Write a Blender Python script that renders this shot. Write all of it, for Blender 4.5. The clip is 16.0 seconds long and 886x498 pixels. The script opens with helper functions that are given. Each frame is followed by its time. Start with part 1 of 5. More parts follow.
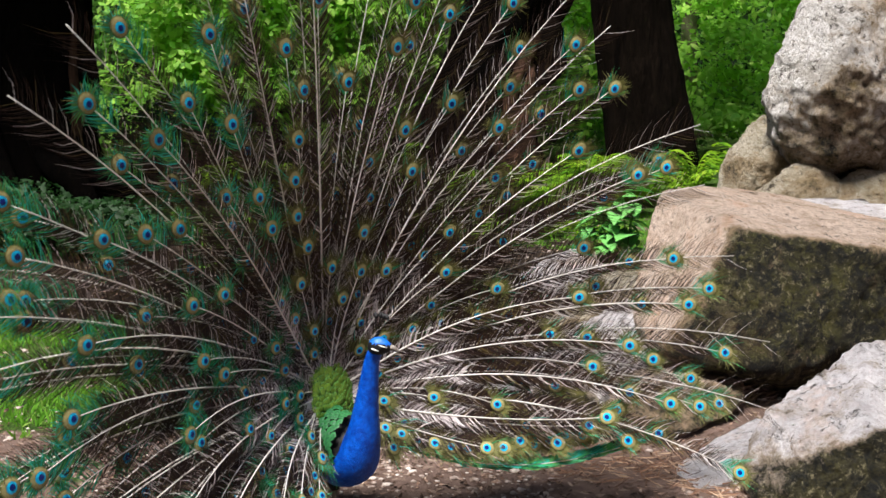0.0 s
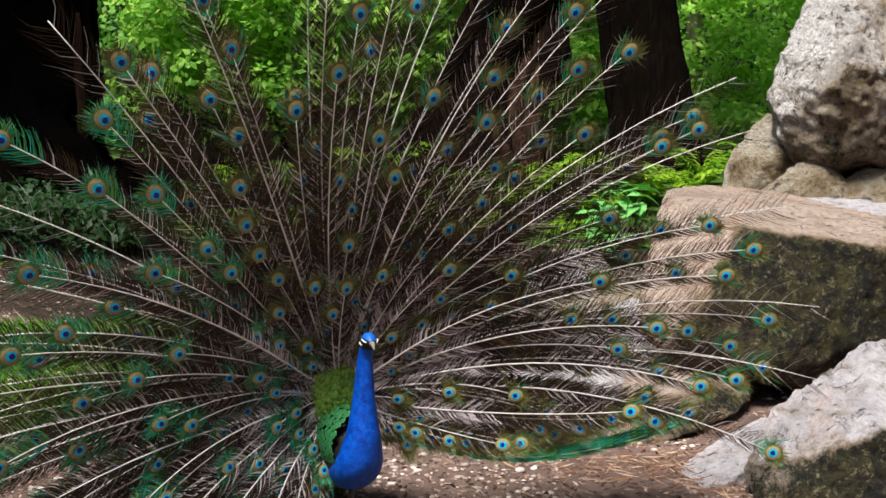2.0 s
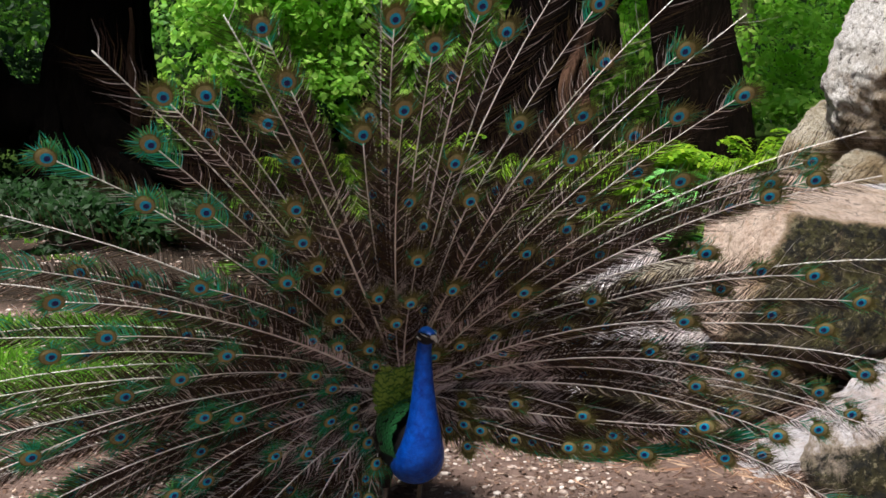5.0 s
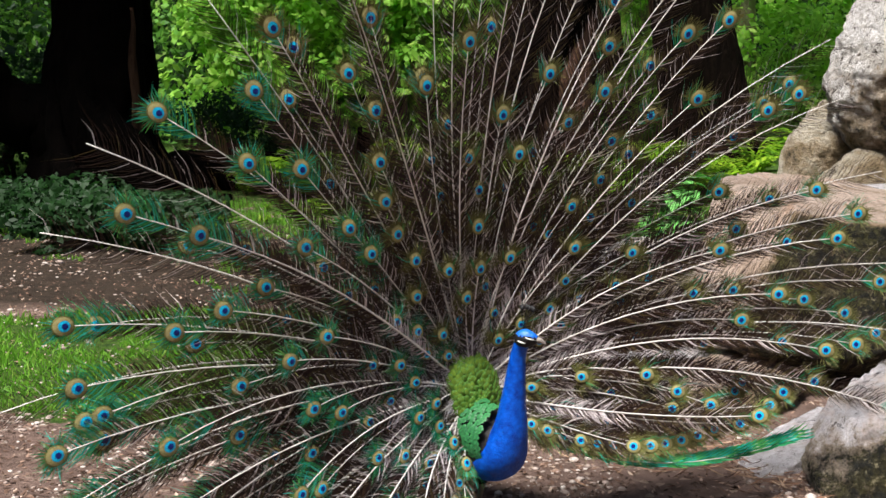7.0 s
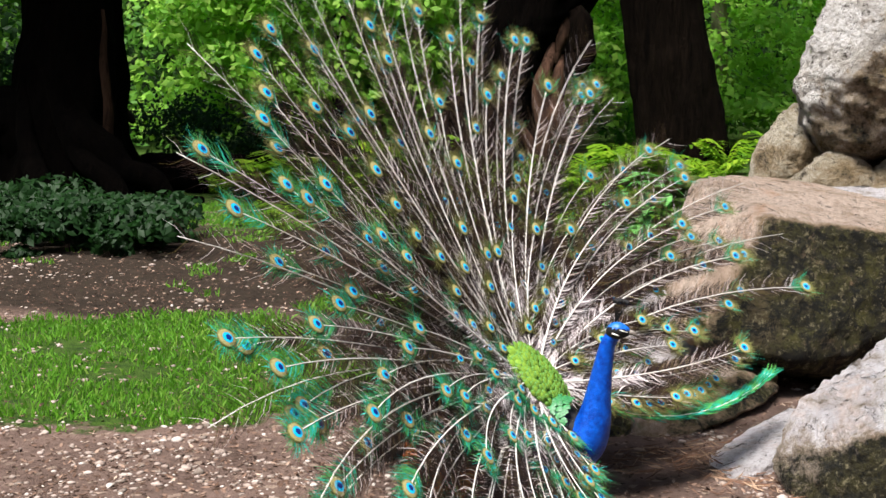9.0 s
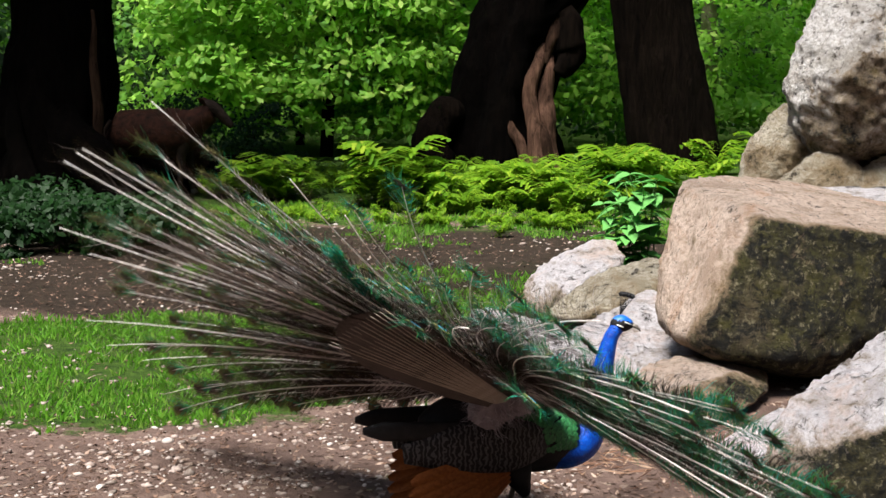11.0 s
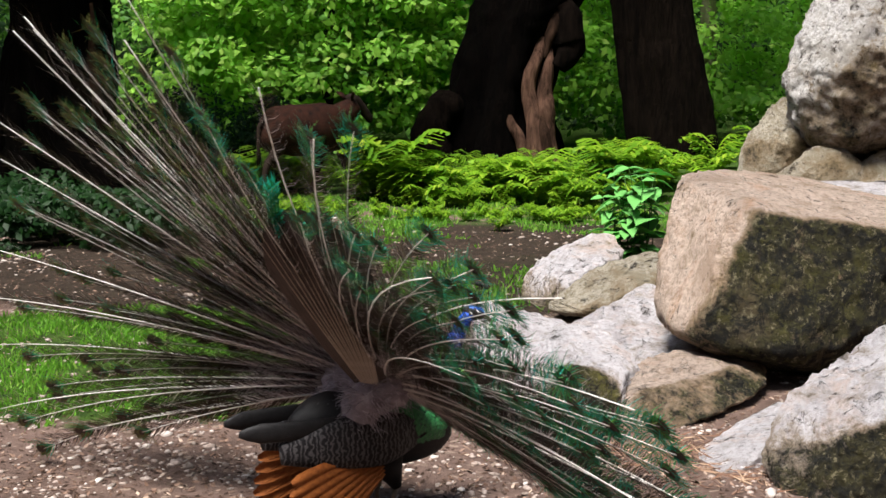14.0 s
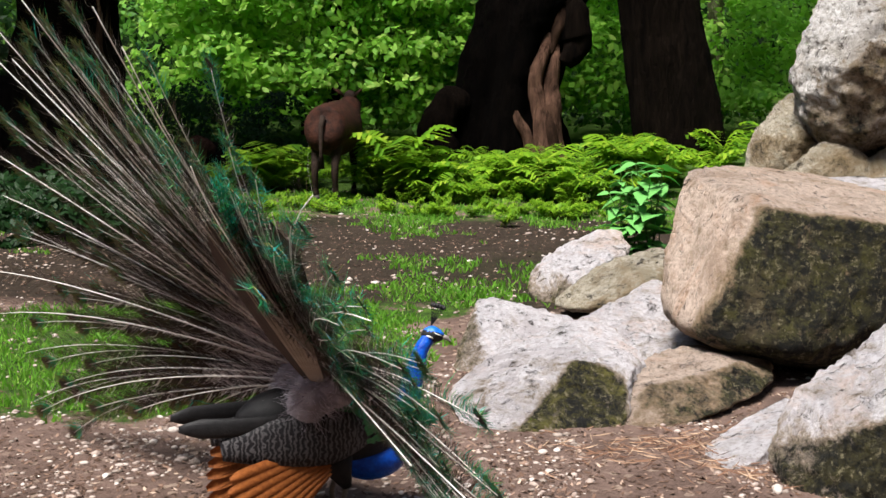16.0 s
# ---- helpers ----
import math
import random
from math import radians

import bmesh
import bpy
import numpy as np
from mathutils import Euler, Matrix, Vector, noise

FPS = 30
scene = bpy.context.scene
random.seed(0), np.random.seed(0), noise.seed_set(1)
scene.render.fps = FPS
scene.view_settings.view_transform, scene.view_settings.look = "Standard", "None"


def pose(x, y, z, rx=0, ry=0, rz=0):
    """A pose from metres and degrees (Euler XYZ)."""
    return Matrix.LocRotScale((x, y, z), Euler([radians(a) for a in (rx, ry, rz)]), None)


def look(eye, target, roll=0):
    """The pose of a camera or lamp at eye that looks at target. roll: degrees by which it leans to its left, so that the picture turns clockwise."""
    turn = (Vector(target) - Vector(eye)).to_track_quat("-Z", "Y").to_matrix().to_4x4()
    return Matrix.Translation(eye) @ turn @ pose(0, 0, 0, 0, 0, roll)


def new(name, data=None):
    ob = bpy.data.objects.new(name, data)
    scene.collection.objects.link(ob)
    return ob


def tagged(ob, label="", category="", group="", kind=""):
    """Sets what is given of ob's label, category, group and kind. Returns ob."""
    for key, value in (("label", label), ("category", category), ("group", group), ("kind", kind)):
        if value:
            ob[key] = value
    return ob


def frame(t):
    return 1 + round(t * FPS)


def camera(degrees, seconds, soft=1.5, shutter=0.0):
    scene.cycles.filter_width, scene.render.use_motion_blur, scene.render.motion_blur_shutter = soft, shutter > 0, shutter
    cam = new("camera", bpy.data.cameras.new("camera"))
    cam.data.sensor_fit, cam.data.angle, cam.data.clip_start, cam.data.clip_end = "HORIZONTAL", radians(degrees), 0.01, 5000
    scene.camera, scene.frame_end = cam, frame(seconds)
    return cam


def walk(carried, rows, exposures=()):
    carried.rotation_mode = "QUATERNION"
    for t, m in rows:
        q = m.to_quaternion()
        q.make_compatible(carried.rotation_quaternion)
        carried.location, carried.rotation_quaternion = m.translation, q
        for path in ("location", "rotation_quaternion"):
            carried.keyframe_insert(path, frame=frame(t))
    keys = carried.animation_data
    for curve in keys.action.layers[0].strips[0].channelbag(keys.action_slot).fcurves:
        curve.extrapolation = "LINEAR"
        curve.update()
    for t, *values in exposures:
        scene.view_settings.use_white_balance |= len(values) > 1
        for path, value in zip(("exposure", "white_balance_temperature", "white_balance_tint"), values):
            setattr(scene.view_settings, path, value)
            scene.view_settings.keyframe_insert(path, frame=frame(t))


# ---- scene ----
cam = camera(38.2, 16.0, soft=1.5, shutter=0.5)
TURNS = (
    (0.0, 82.37, -0.65, -0.88), (0.5, 82.37, -0.65, -0.88), (1.0, 82.37, -0.65, -0.88), (1.5, 82.33, -0.65, -0.80),
    (2.0, 82.33, -0.60, -0.66), (2.5, 82.27, -0.40, -0.33), (3.0, 82.14, -0.20, 0.28), (3.5, 82.07, -0.05, 0.60),
    (4.0, 81.95, 0.10, 1.15), (4.5, 81.89, 0.14, 1.50), (7.0, 81.88, 0.14, 1.60), (7.5, 81.88, 0.06, 1.39),
    (8.0, 81.92, 0.05, 1.06), (8.5, 81.95, 0.02, 0.69), (9.0, 82.00, 0.02, 0.40), (11.5, 82.02, 0.02, -0.04),
    (12.0, 81.96, 0.00, -0.03), (12.5, 81.93, 0.00, 0.00), (13.0, 81.91, -0.04, -0.04), (13.5, 81.78, -0.08, -0.10),
    (14.0, 81.74, -0.02, -0.07), (14.5, 81.70, -0.02, 0.03), (15.0, 81.66, 0.04, 0.09), (15.5, 81.60, 0.06, 0.15),
    (16.0, 81.56, 0.00, 0.22))
# a tripod head that pans and tilts a little, 1.5 m above the ground
PATH = [(t, pose(0, 0, 1.5, rx, ry, rz)) for t, rx, ry, rz in TURNS]
walk(cam, PATH)

# ---- light: an overcast woodland clearing ----
world = bpy.data.worlds.new("overcast_sky")
scene.world = world
world.use_nodes = True
wn = world.node_tree
sky = wn.nodes.new("ShaderNodeTexSky")
sky.sky_type = "NISHITA"
sky.sun_disc = False
sky.sun_elevation, sky.sun_rotation = radians(64), radians(213)
cloud = wn.nodes.new("ShaderNodeHueSaturation")      # thin cloud takes most of the blue out of the sky
cloud.inputs["Saturation"].default_value = 0.75
wn.links.new(sky.outputs[0], cloud.inputs["Color"])
wn.links.new(cloud.outputs[0], wn.nodes["Background"].inputs[0])
wn.nodes["Background"].inputs[1].default_value = 0.045
sun_data = bpy.data.lights.new("sun", "SUN")
sun_data.energy, sun_data.angle, sun_data.color = 4.2, radians(20), (1.0, 0.96, 0.92)
sun = new("sun", sun_data)
sun.matrix_world = look((-2.5, -3.9, 9.6), (0, 0, 0))
scene.view_settings.exposure = 1.35

# ---- materials ----
class Nodes:
    """A small builder for node materials."""

    def __init__(self, name, rough=0.8, spec=0.3, metal=0.0):
        self.mat = bpy.data.materials.new(name)
        self.mat.use_nodes = True
        self.t = self.mat.node_tree
        self.bsdf = self.t.nodes["Principled BSDF"]
        self.bsdf.inputs["Roughness"].default_value = rough
        self.bsdf.inputs["Specular IOR Level"].default_value = spec
        self.bsdf.inputs["Metallic"].default_value = metal

    def add(self, kind, **inputs):
        n = self.t.nodes.new(kind)
        for k, v in inputs.items():
            n.inputs[k].default_value = v
        return n

    def link(self, a, b):
        self.t.links.new(a, b)

    def coords(self, world_space=False):
        if world_space:
            return self.add("ShaderNodeNewGeometry").outputs["Position"]
        return self.add("ShaderNodeTexCoord").outputs["Object"]

    def noise(self, scale, detail=5.0, rough=0.6, vec=None, dist=0.0):
        n = self.add("ShaderNodeTexNoise", Scale=scale, Detail=detail, Roughness=rough, Distortion=dist)
        self.link(vec if vec is not None else self.coords(), n.inputs["Vector"])
        return n.outputs["Fac"]

    def ramp(self, fac, stops):
        r = self.add("ShaderNodeValToRGB")
        e = r.color_ramp.elements
        while len(e) < len(stops):
            e.new(0.5)
        for el, (p, c) in zip(e, stops):
            el.position = p
            el.color = (*c, 1) if len(c) == 3 else c
        self.link(fac, r.inputs["Fac"])
        return r.outputs["Color"]

    def mix(self, fac, a, b):
        m = self.add("ShaderNodeMix")
        m.data_type = "RGBA"
        for sock, v in ((m.inputs[0], fac), (m.inputs[6], a), (m.inputs[7], b)):
            if isinstance(v, (int, float)):
                sock.default_value = v
            elif isinstance(v, tuple):
                sock.default_value = (*v, 1)
            else:
                self.link(v, sock)
        return m.outputs[2]

    def math(self, op, a, b=0.0):
        m = self.add("ShaderNodeMath")
        m.operation = op
        for sock, v in ((m.inputs[0], a), (m.inputs[1], b)):
            if isinstance(v, (int, float)):
                sock.default_value = v
            else:
                self.link(v, sock)
        return m.outputs[0]

    def colour(self, c):
        if isinstance(c, tuple):
            self.bsdf.inputs["Base Color"].default_value = (*c, 1)
        else:
            self.link(c, self.bsdf.inputs["Base Color"])
        return self

    def bump(self, h, strength=0.5, dist=0.02):
        b = self.add("ShaderNodeBump", Strength=strength, Distance=dist)
        self.link(h, b.inputs["Height"])
        self.link(b.outputs[0], self.bsdf.inputs["Normal"])
        return self


def simple(name, c1, c2, scale, rough=0.8, bump=0.3, dist=0.01, spec=0.3):
    n = Nodes(name, rough, spec)
    f = n.noise(scale)
    n.colour(n.ramp(f, ((0.3, c1), (0.7, c2))))
    n.bump(n.noise(scale * 4), bump, dist)
    return n.mat


def leafy(name, dark, light, yellow=None):
    """Leaves that differ one from another, with a little light coming through."""
    n = Nodes(name, 0.55, 0.25)
    rnd = n.add("ShaderNodeNewGeometry").outputs["Random Per Island"]
    stops = [(0.0, dark), (0.75, light)] + ([(1.0, yellow)] if yellow else [])
    n.colour(n.mix(0.4, n.ramp(rnd, stops), n.ramp(n.noise(0.55), ((0.35, dark), (0.65, light)))))
    n.bsdf.inputs["Transmission Weight"].default_value = 0.0
    tr = n.add("ShaderNodeBsdfTranslucent")
    tr.inputs["Color"].default_value = (*light, 1)
    mx = n.add("ShaderNodeMixShader")
    mx.inputs[0].default_value = 0.45
    out = n.t.nodes["Material Output"]
    n.link(n.bsdf.outputs[0], mx.inputs[1])
    n.link(tr.outputs[0], mx.inputs[2])
    n.link(mx.outputs[0], out.inputs["Surface"])
    return n.mat


def rock_material(name, light, mid, moss=(0.11, 0.10, 0.022), pitted=0.0):
    """Broken limestone: pale grain, grey and rusty stains, small pits, and moss where the mesh says so."""
    n = Nodes(name, 0.85, 0.3)
    p = n.coords(True)
    big = n.noise(3.0, 11, 0.74, p, 0.5)
    grain = n.noise(38, 8, 0.75, p)
    stone = n.mix(n.ramp(grain, ((0.40, (0, 0, 0)), (0.53, (1, 1, 1)))), mid, light)
    stone = n.mix(n.ramp(big, ((0.50, (0, 0, 0)), (0.60, (0.85, 0.85, 0.85)))), stone, mid)
    warm = tuple(min(1.0, c * k) for c, k in zip(mid, (1.20, 0.88, 0.62)))
    stone = n.mix(n.ramp(n.noise(1.7, 8, 0.72, p, 0.8), ((0.53, (0, 0, 0)), (0.68, (0.55, 0.55, 0.55)))), stone, warm)
    pits = n.noise(16, 9, 0.8, p, 0.8)
    hole = n.ramp(pits, ((0.385 + pitted, (0.9, 0.9, 0.9)), (0.435 + pitted, (0, 0, 0))))
    stone = n.mix(hole, stone, (0.07, 0.055, 0.042))
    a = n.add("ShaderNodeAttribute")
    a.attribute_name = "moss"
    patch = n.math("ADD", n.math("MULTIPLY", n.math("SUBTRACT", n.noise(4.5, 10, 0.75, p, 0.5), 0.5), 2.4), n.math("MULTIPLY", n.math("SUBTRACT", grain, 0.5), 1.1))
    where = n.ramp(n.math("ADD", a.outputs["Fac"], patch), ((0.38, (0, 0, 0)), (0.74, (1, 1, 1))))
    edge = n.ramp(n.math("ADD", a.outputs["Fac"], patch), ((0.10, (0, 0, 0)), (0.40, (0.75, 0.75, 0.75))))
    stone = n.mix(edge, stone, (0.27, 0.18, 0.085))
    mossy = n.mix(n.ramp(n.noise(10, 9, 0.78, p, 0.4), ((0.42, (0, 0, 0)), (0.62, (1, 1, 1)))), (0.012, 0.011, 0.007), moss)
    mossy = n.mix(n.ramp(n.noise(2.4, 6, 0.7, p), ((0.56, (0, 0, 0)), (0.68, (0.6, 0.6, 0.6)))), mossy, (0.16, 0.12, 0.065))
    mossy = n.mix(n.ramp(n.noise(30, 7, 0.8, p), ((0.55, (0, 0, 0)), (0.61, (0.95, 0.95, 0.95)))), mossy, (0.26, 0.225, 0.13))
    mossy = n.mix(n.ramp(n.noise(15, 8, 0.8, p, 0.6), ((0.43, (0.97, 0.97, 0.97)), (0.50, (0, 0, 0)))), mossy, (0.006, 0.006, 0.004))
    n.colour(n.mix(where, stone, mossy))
    h = n.math("ADD", n.math("MULTIPLY", big, 1.3), n.math("ADD", n.noise(14, 10, 0.75, p), n.math("MULTIPLY", grain, 0.5)))
    n.bump(n.math("SUBTRACT", h, n.math("MULTIPLY", hole, 0.35)), 1.0, 0.11)
    return n.mat


M_ROCK = rock_material("pale_limestone", (0.90, 0.86, 0.88), (0.66, 0.60, 0.61), (0.15, 0.135, 0.028))
M_ROCK_MOSSY = rock_material("limestone_with_black_moss", (0.90, 0.86, 0.88), (0.66, 0.60, 0.61), (0.060, 0.052, 0.014))
M_ROCK_TAN = rock_material("tan_limestone", (0.76, 0.61, 0.51), (0.50, 0.36, 0.27), (0.085, 0.078, 0.018))
M_ROCK_OLD = rock_material("weathered_limestone", (0.62, 0.56, 0.45), (0.36, 0.30, 0.20), (0.13, 0.10, 0.03))
M_ROCK_GREY = rock_material("grey_limestone", (0.80, 0.77, 0.75), (0.50, 0.46, 0.41), (0.19, 0.135, 0.05), 0.02)


def bark(name, c1, c2):
    n = Nodes(name, 0.95, 0.03)
    mp = n.add("ShaderNodeMapping")
    mp.inputs["Scale"].default_value = (1, 1, 0.16)
    n.link(n.coords(True), mp.inputs["Vector"])
    f = n.noise(9, 8, 0.7, mp.outputs[0], 0.4)
    n.colour(n.ramp(f, ((0.3, c1), (0.72, c2))))
    n.bump(n.noise(16, 8, 0.7, mp.outputs[0], 0.5), 1.0, 0.12)
    return n.mat


# the canopy's shade is put into these two near-black bark colours
M_BARK = bark("shade_toned_bark", (0.0003, 0.0002, 0.0002), (0.0036, 0.0024, 0.0018))
M_BARK_WARM = bark("shade_toned_brown_bark", (0.0008, 0.0006, 0.0005), (0.011, 0.0072, 0.005))
M_HEARTWOOD = bark("weathered_heartwood", (0.004, 0.0025, 0.002), (0.20, 0.11, 0.075))
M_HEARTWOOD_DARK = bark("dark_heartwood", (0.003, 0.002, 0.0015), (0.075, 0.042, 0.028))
M_BARK_PALE = bark("pale_bark", (0.12, 0.13, 0.07), (0.30, 0.28, 0.18))

# the same leaves in three tones: sunlight and shade are put into the colour
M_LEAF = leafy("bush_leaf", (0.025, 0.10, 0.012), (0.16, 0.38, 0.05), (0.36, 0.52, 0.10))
M_LEAF_SUN_TONE = leafy("sun_toned_leaf", (0.06, 0.24, 0.02), (0.40, 0.72, 0.10), (0.72, 0.86, 0.24))
M_LEAF_SHADE_TONE = leafy("shade_toned_leaf", (0.003, 0.016, 0.003), (0.014, 0.052, 0.010))
M_FERN = leafy("fern_frond", (0.03, 0.12, 0.006), (0.22, 0.40, 0.018), (0.46, 0.56, 0.05))
M_NETTLE = leafy("nettle_leaf", (0.10, 0.34, 0.08), (0.22, 0.54, 0.15))
M_GRASS = leafy("grass_blade", (0.05, 0.17, 0.012), (0.17, 0.40, 0.035), (0.34, 0.44, 0.10))


def ground_material():
    n = Nodes("woodland_ground", 0.95, 0.15)
    p = n.coords(True)
    soil = n.ramp(n.noise(2.2, 9, 0.72, p), ((0.3, (0.07, 0.044, 0.034)), (0.7, (0.25, 0.17, 0.14))))
    chips = n.add("ShaderNodeTexVoronoi", Scale=34.0)
    n.link(p, chips.inputs["Vector"])
    soil = n.mix(n.ramp(chips.outputs["Color"], ((0.80, (0, 0, 0)), (0.86, (0.75, 0.75, 0.75)))), soil, (0.36, 0.27, 0.21))
    a = n.add("ShaderNodeAttribute")
    a.attribute_name = "green"
    g = n.math("ADD", a.outputs["Fac"], n.math("MULTIPLY", n.math("SUBTRACT", n.noise(2.3, 9, 0.75, p), 0.5), 2.0))
    turf = n.ramp(n.noise(12, 6, 0.7, p), ((0.3, (0.012, 0.034, 0.006)), (0.72, (0.075, 0.14, 0.018))))
    m = n.add("ShaderNodeAttribute")
    m.attribute_name = "dark_soil"
    dark_share = n.math("ADD", m.outputs["Fac"], n.math("MULTIPLY", n.math("SUBTRACT", n.noise(1.1, 6, 0.7, p), 0.5), 1.2))
    base = n.mix(n.ramp(g, ((0.45, (0, 0, 0)), (0.6, (1, 1, 1)))), soil, turf)
    base = n.mix(n.ramp(dark_share, ((0.30, (0, 0, 0)), (0.62, (0.95, 0.95, 0.95)))), base, n.ramp(n.noise(9, 8, 0.75, p), ((0.3, (0.009, 0.007, 0.005)), (0.75, (0.05, 0.035, 0.023)))))
    n.colour(base)
    n.bump(n.math("ADD", n.noise(22, 8, 0.75, p), n.math("MULTIPLY", n.noise(90, 4, 0.7, p), 0.3)), 1.0, 0.035)
    return n.mat


M_GROUND = ground_material()


# ---- building helpers ----
def mesh_of(name, verts, faces, mats, idx=None, smooth=False):
    me = bpy.data.meshes.new(name)
    me.from_pydata([tuple(v) for v in verts], [], [tuple(f) for f in faces])
    for m in mats if isinstance(mats, (list, tuple)) else [mats]:
        me.materials.append(m)
    if idx is not None:
        me.polygons.foreach_set("material_index", np.array(idx, dtype=np.int32))
    if smooth:
        me.polygons.foreach_set("use_smooth", np.ones(len(me.polygons), dtype=bool))
    me.update()
    return me


def part(name, data, material=None, parent=None, label=""):
    """Links a bmesh or a mesh as one object under a thing or under a part."""
    if isinstance(data, bmesh.types.BMesh):
        me = bpy.data.meshes.new(name)
        data.to_mesh(me)
        data.free()
        me.materials.append(material)
    else:
        me = data
    ob = new(name, me)
    ob.parent = parent
    if label:
        ob["label"] = label
    return ob


def loft(points, radii, segs=16, squash=1.0, caps=True, wob=0.0, seed=0, twist=None):
    """Verts and faces of a tube along points; radii are numbers or (side, up) pairs."""
    pts = [Vector(p) for p in points]
    verts, faces = [], []
    ref = Vector((0, 1, 0))
    for i, p in enumerate(pts):
        d = (pts[min(i + 1, len(pts) - 1)] - pts[max(i - 1, 0)]).normalized()
        side = (ref - d * ref.dot(d))
        if side.length < 0.05:
            side = Vector((1, 0, 0)) - d * d.x
        side.normalize()
        up = d.cross(side).normalized()
        r = radii[i] if isinstance(radii[i], tuple) else (radii[i], radii[i] * squash)
        for k in range(segs):
            a = 2 * math.pi * k / segs
            q = p + side * (math.cos(a) * r[0]) + up * (math.sin(a) * r[1])
            if wob:
                q += (q - p) * (wob * noise.noise(q * 2.2 + Vector((seed, 0, 0))) + wob * 0.5 * noise.noise(q * 6 + Vector((0, seed, 0))))
            verts.append(q)
    for i in range(len(pts) - 1):
        for k in range(segs):
            a, b = i * segs + k, i * segs + (k + 1) % segs
            faces.append((a, b, b + segs, a + segs))
    if caps:
        faces.append(tuple(reversed(range(segs))))
        faces.append(tuple(range((len(pts) - 1) * segs, len(pts) * segs)))
    return verts, faces


def spline(pts, n):
    """Catmull-Rom through pts of any width, n steps in all."""
    P = np.array(pts, dtype=float)
    out = []
    for u in np.linspace(0, len(P) - 1, n):
        i = min(int(u), len(P) - 2)
        f = u - i
        p0, p1, p2, p3 = P[max(i - 1, 0)], P[i], P[i + 1], P[min(i + 2, len(P) - 1)]
        out.append(0.5 * (2 * p1 + (p2 - p0) * f + (2 * p0 - 5 * p1 + 4 * p2 - p3) * f * f + (3 * p1 - p0 - 3 * p2 + p3) * f ** 3))
    return np.array(out)


def at_time(rows, t):
    """Values of rows (t, a, b, ...) at t, smoothly."""
    ts = [r[0] for r in rows]
    if t <= ts[0]:
        return np.array(rows[0][1:], dtype=float)
    for a, b in zip(rows, rows[1:]):
        if t <= b[0]:
            f = (t - a[0]) / (b[0] - a[0])
            f = f * f * (3 - 2 * f)
            return np.array(a[1:], dtype=float) * (1 - f) + np.array(b[1:], dtype=float) * f
    return np.array(rows[-1][1:], dtype=float)


def direction(az, el):
    a, e = radians(az), radians(el)
    return Vector((math.cos(e) * math.cos(a), math.cos(e) * math.sin(a), math.sin(e)))


def icosphere(level):
    bm = bmesh.new()
    bmesh.ops.create_icosphere(bm, subdivisions=level, radius=1)
    v = np.array([tuple(x.co) for x in bm.verts])
    f = [tuple(x.index for x in fc.verts) for fc in bm.faces]
    bm.free()
    return v, f


ICO = {}


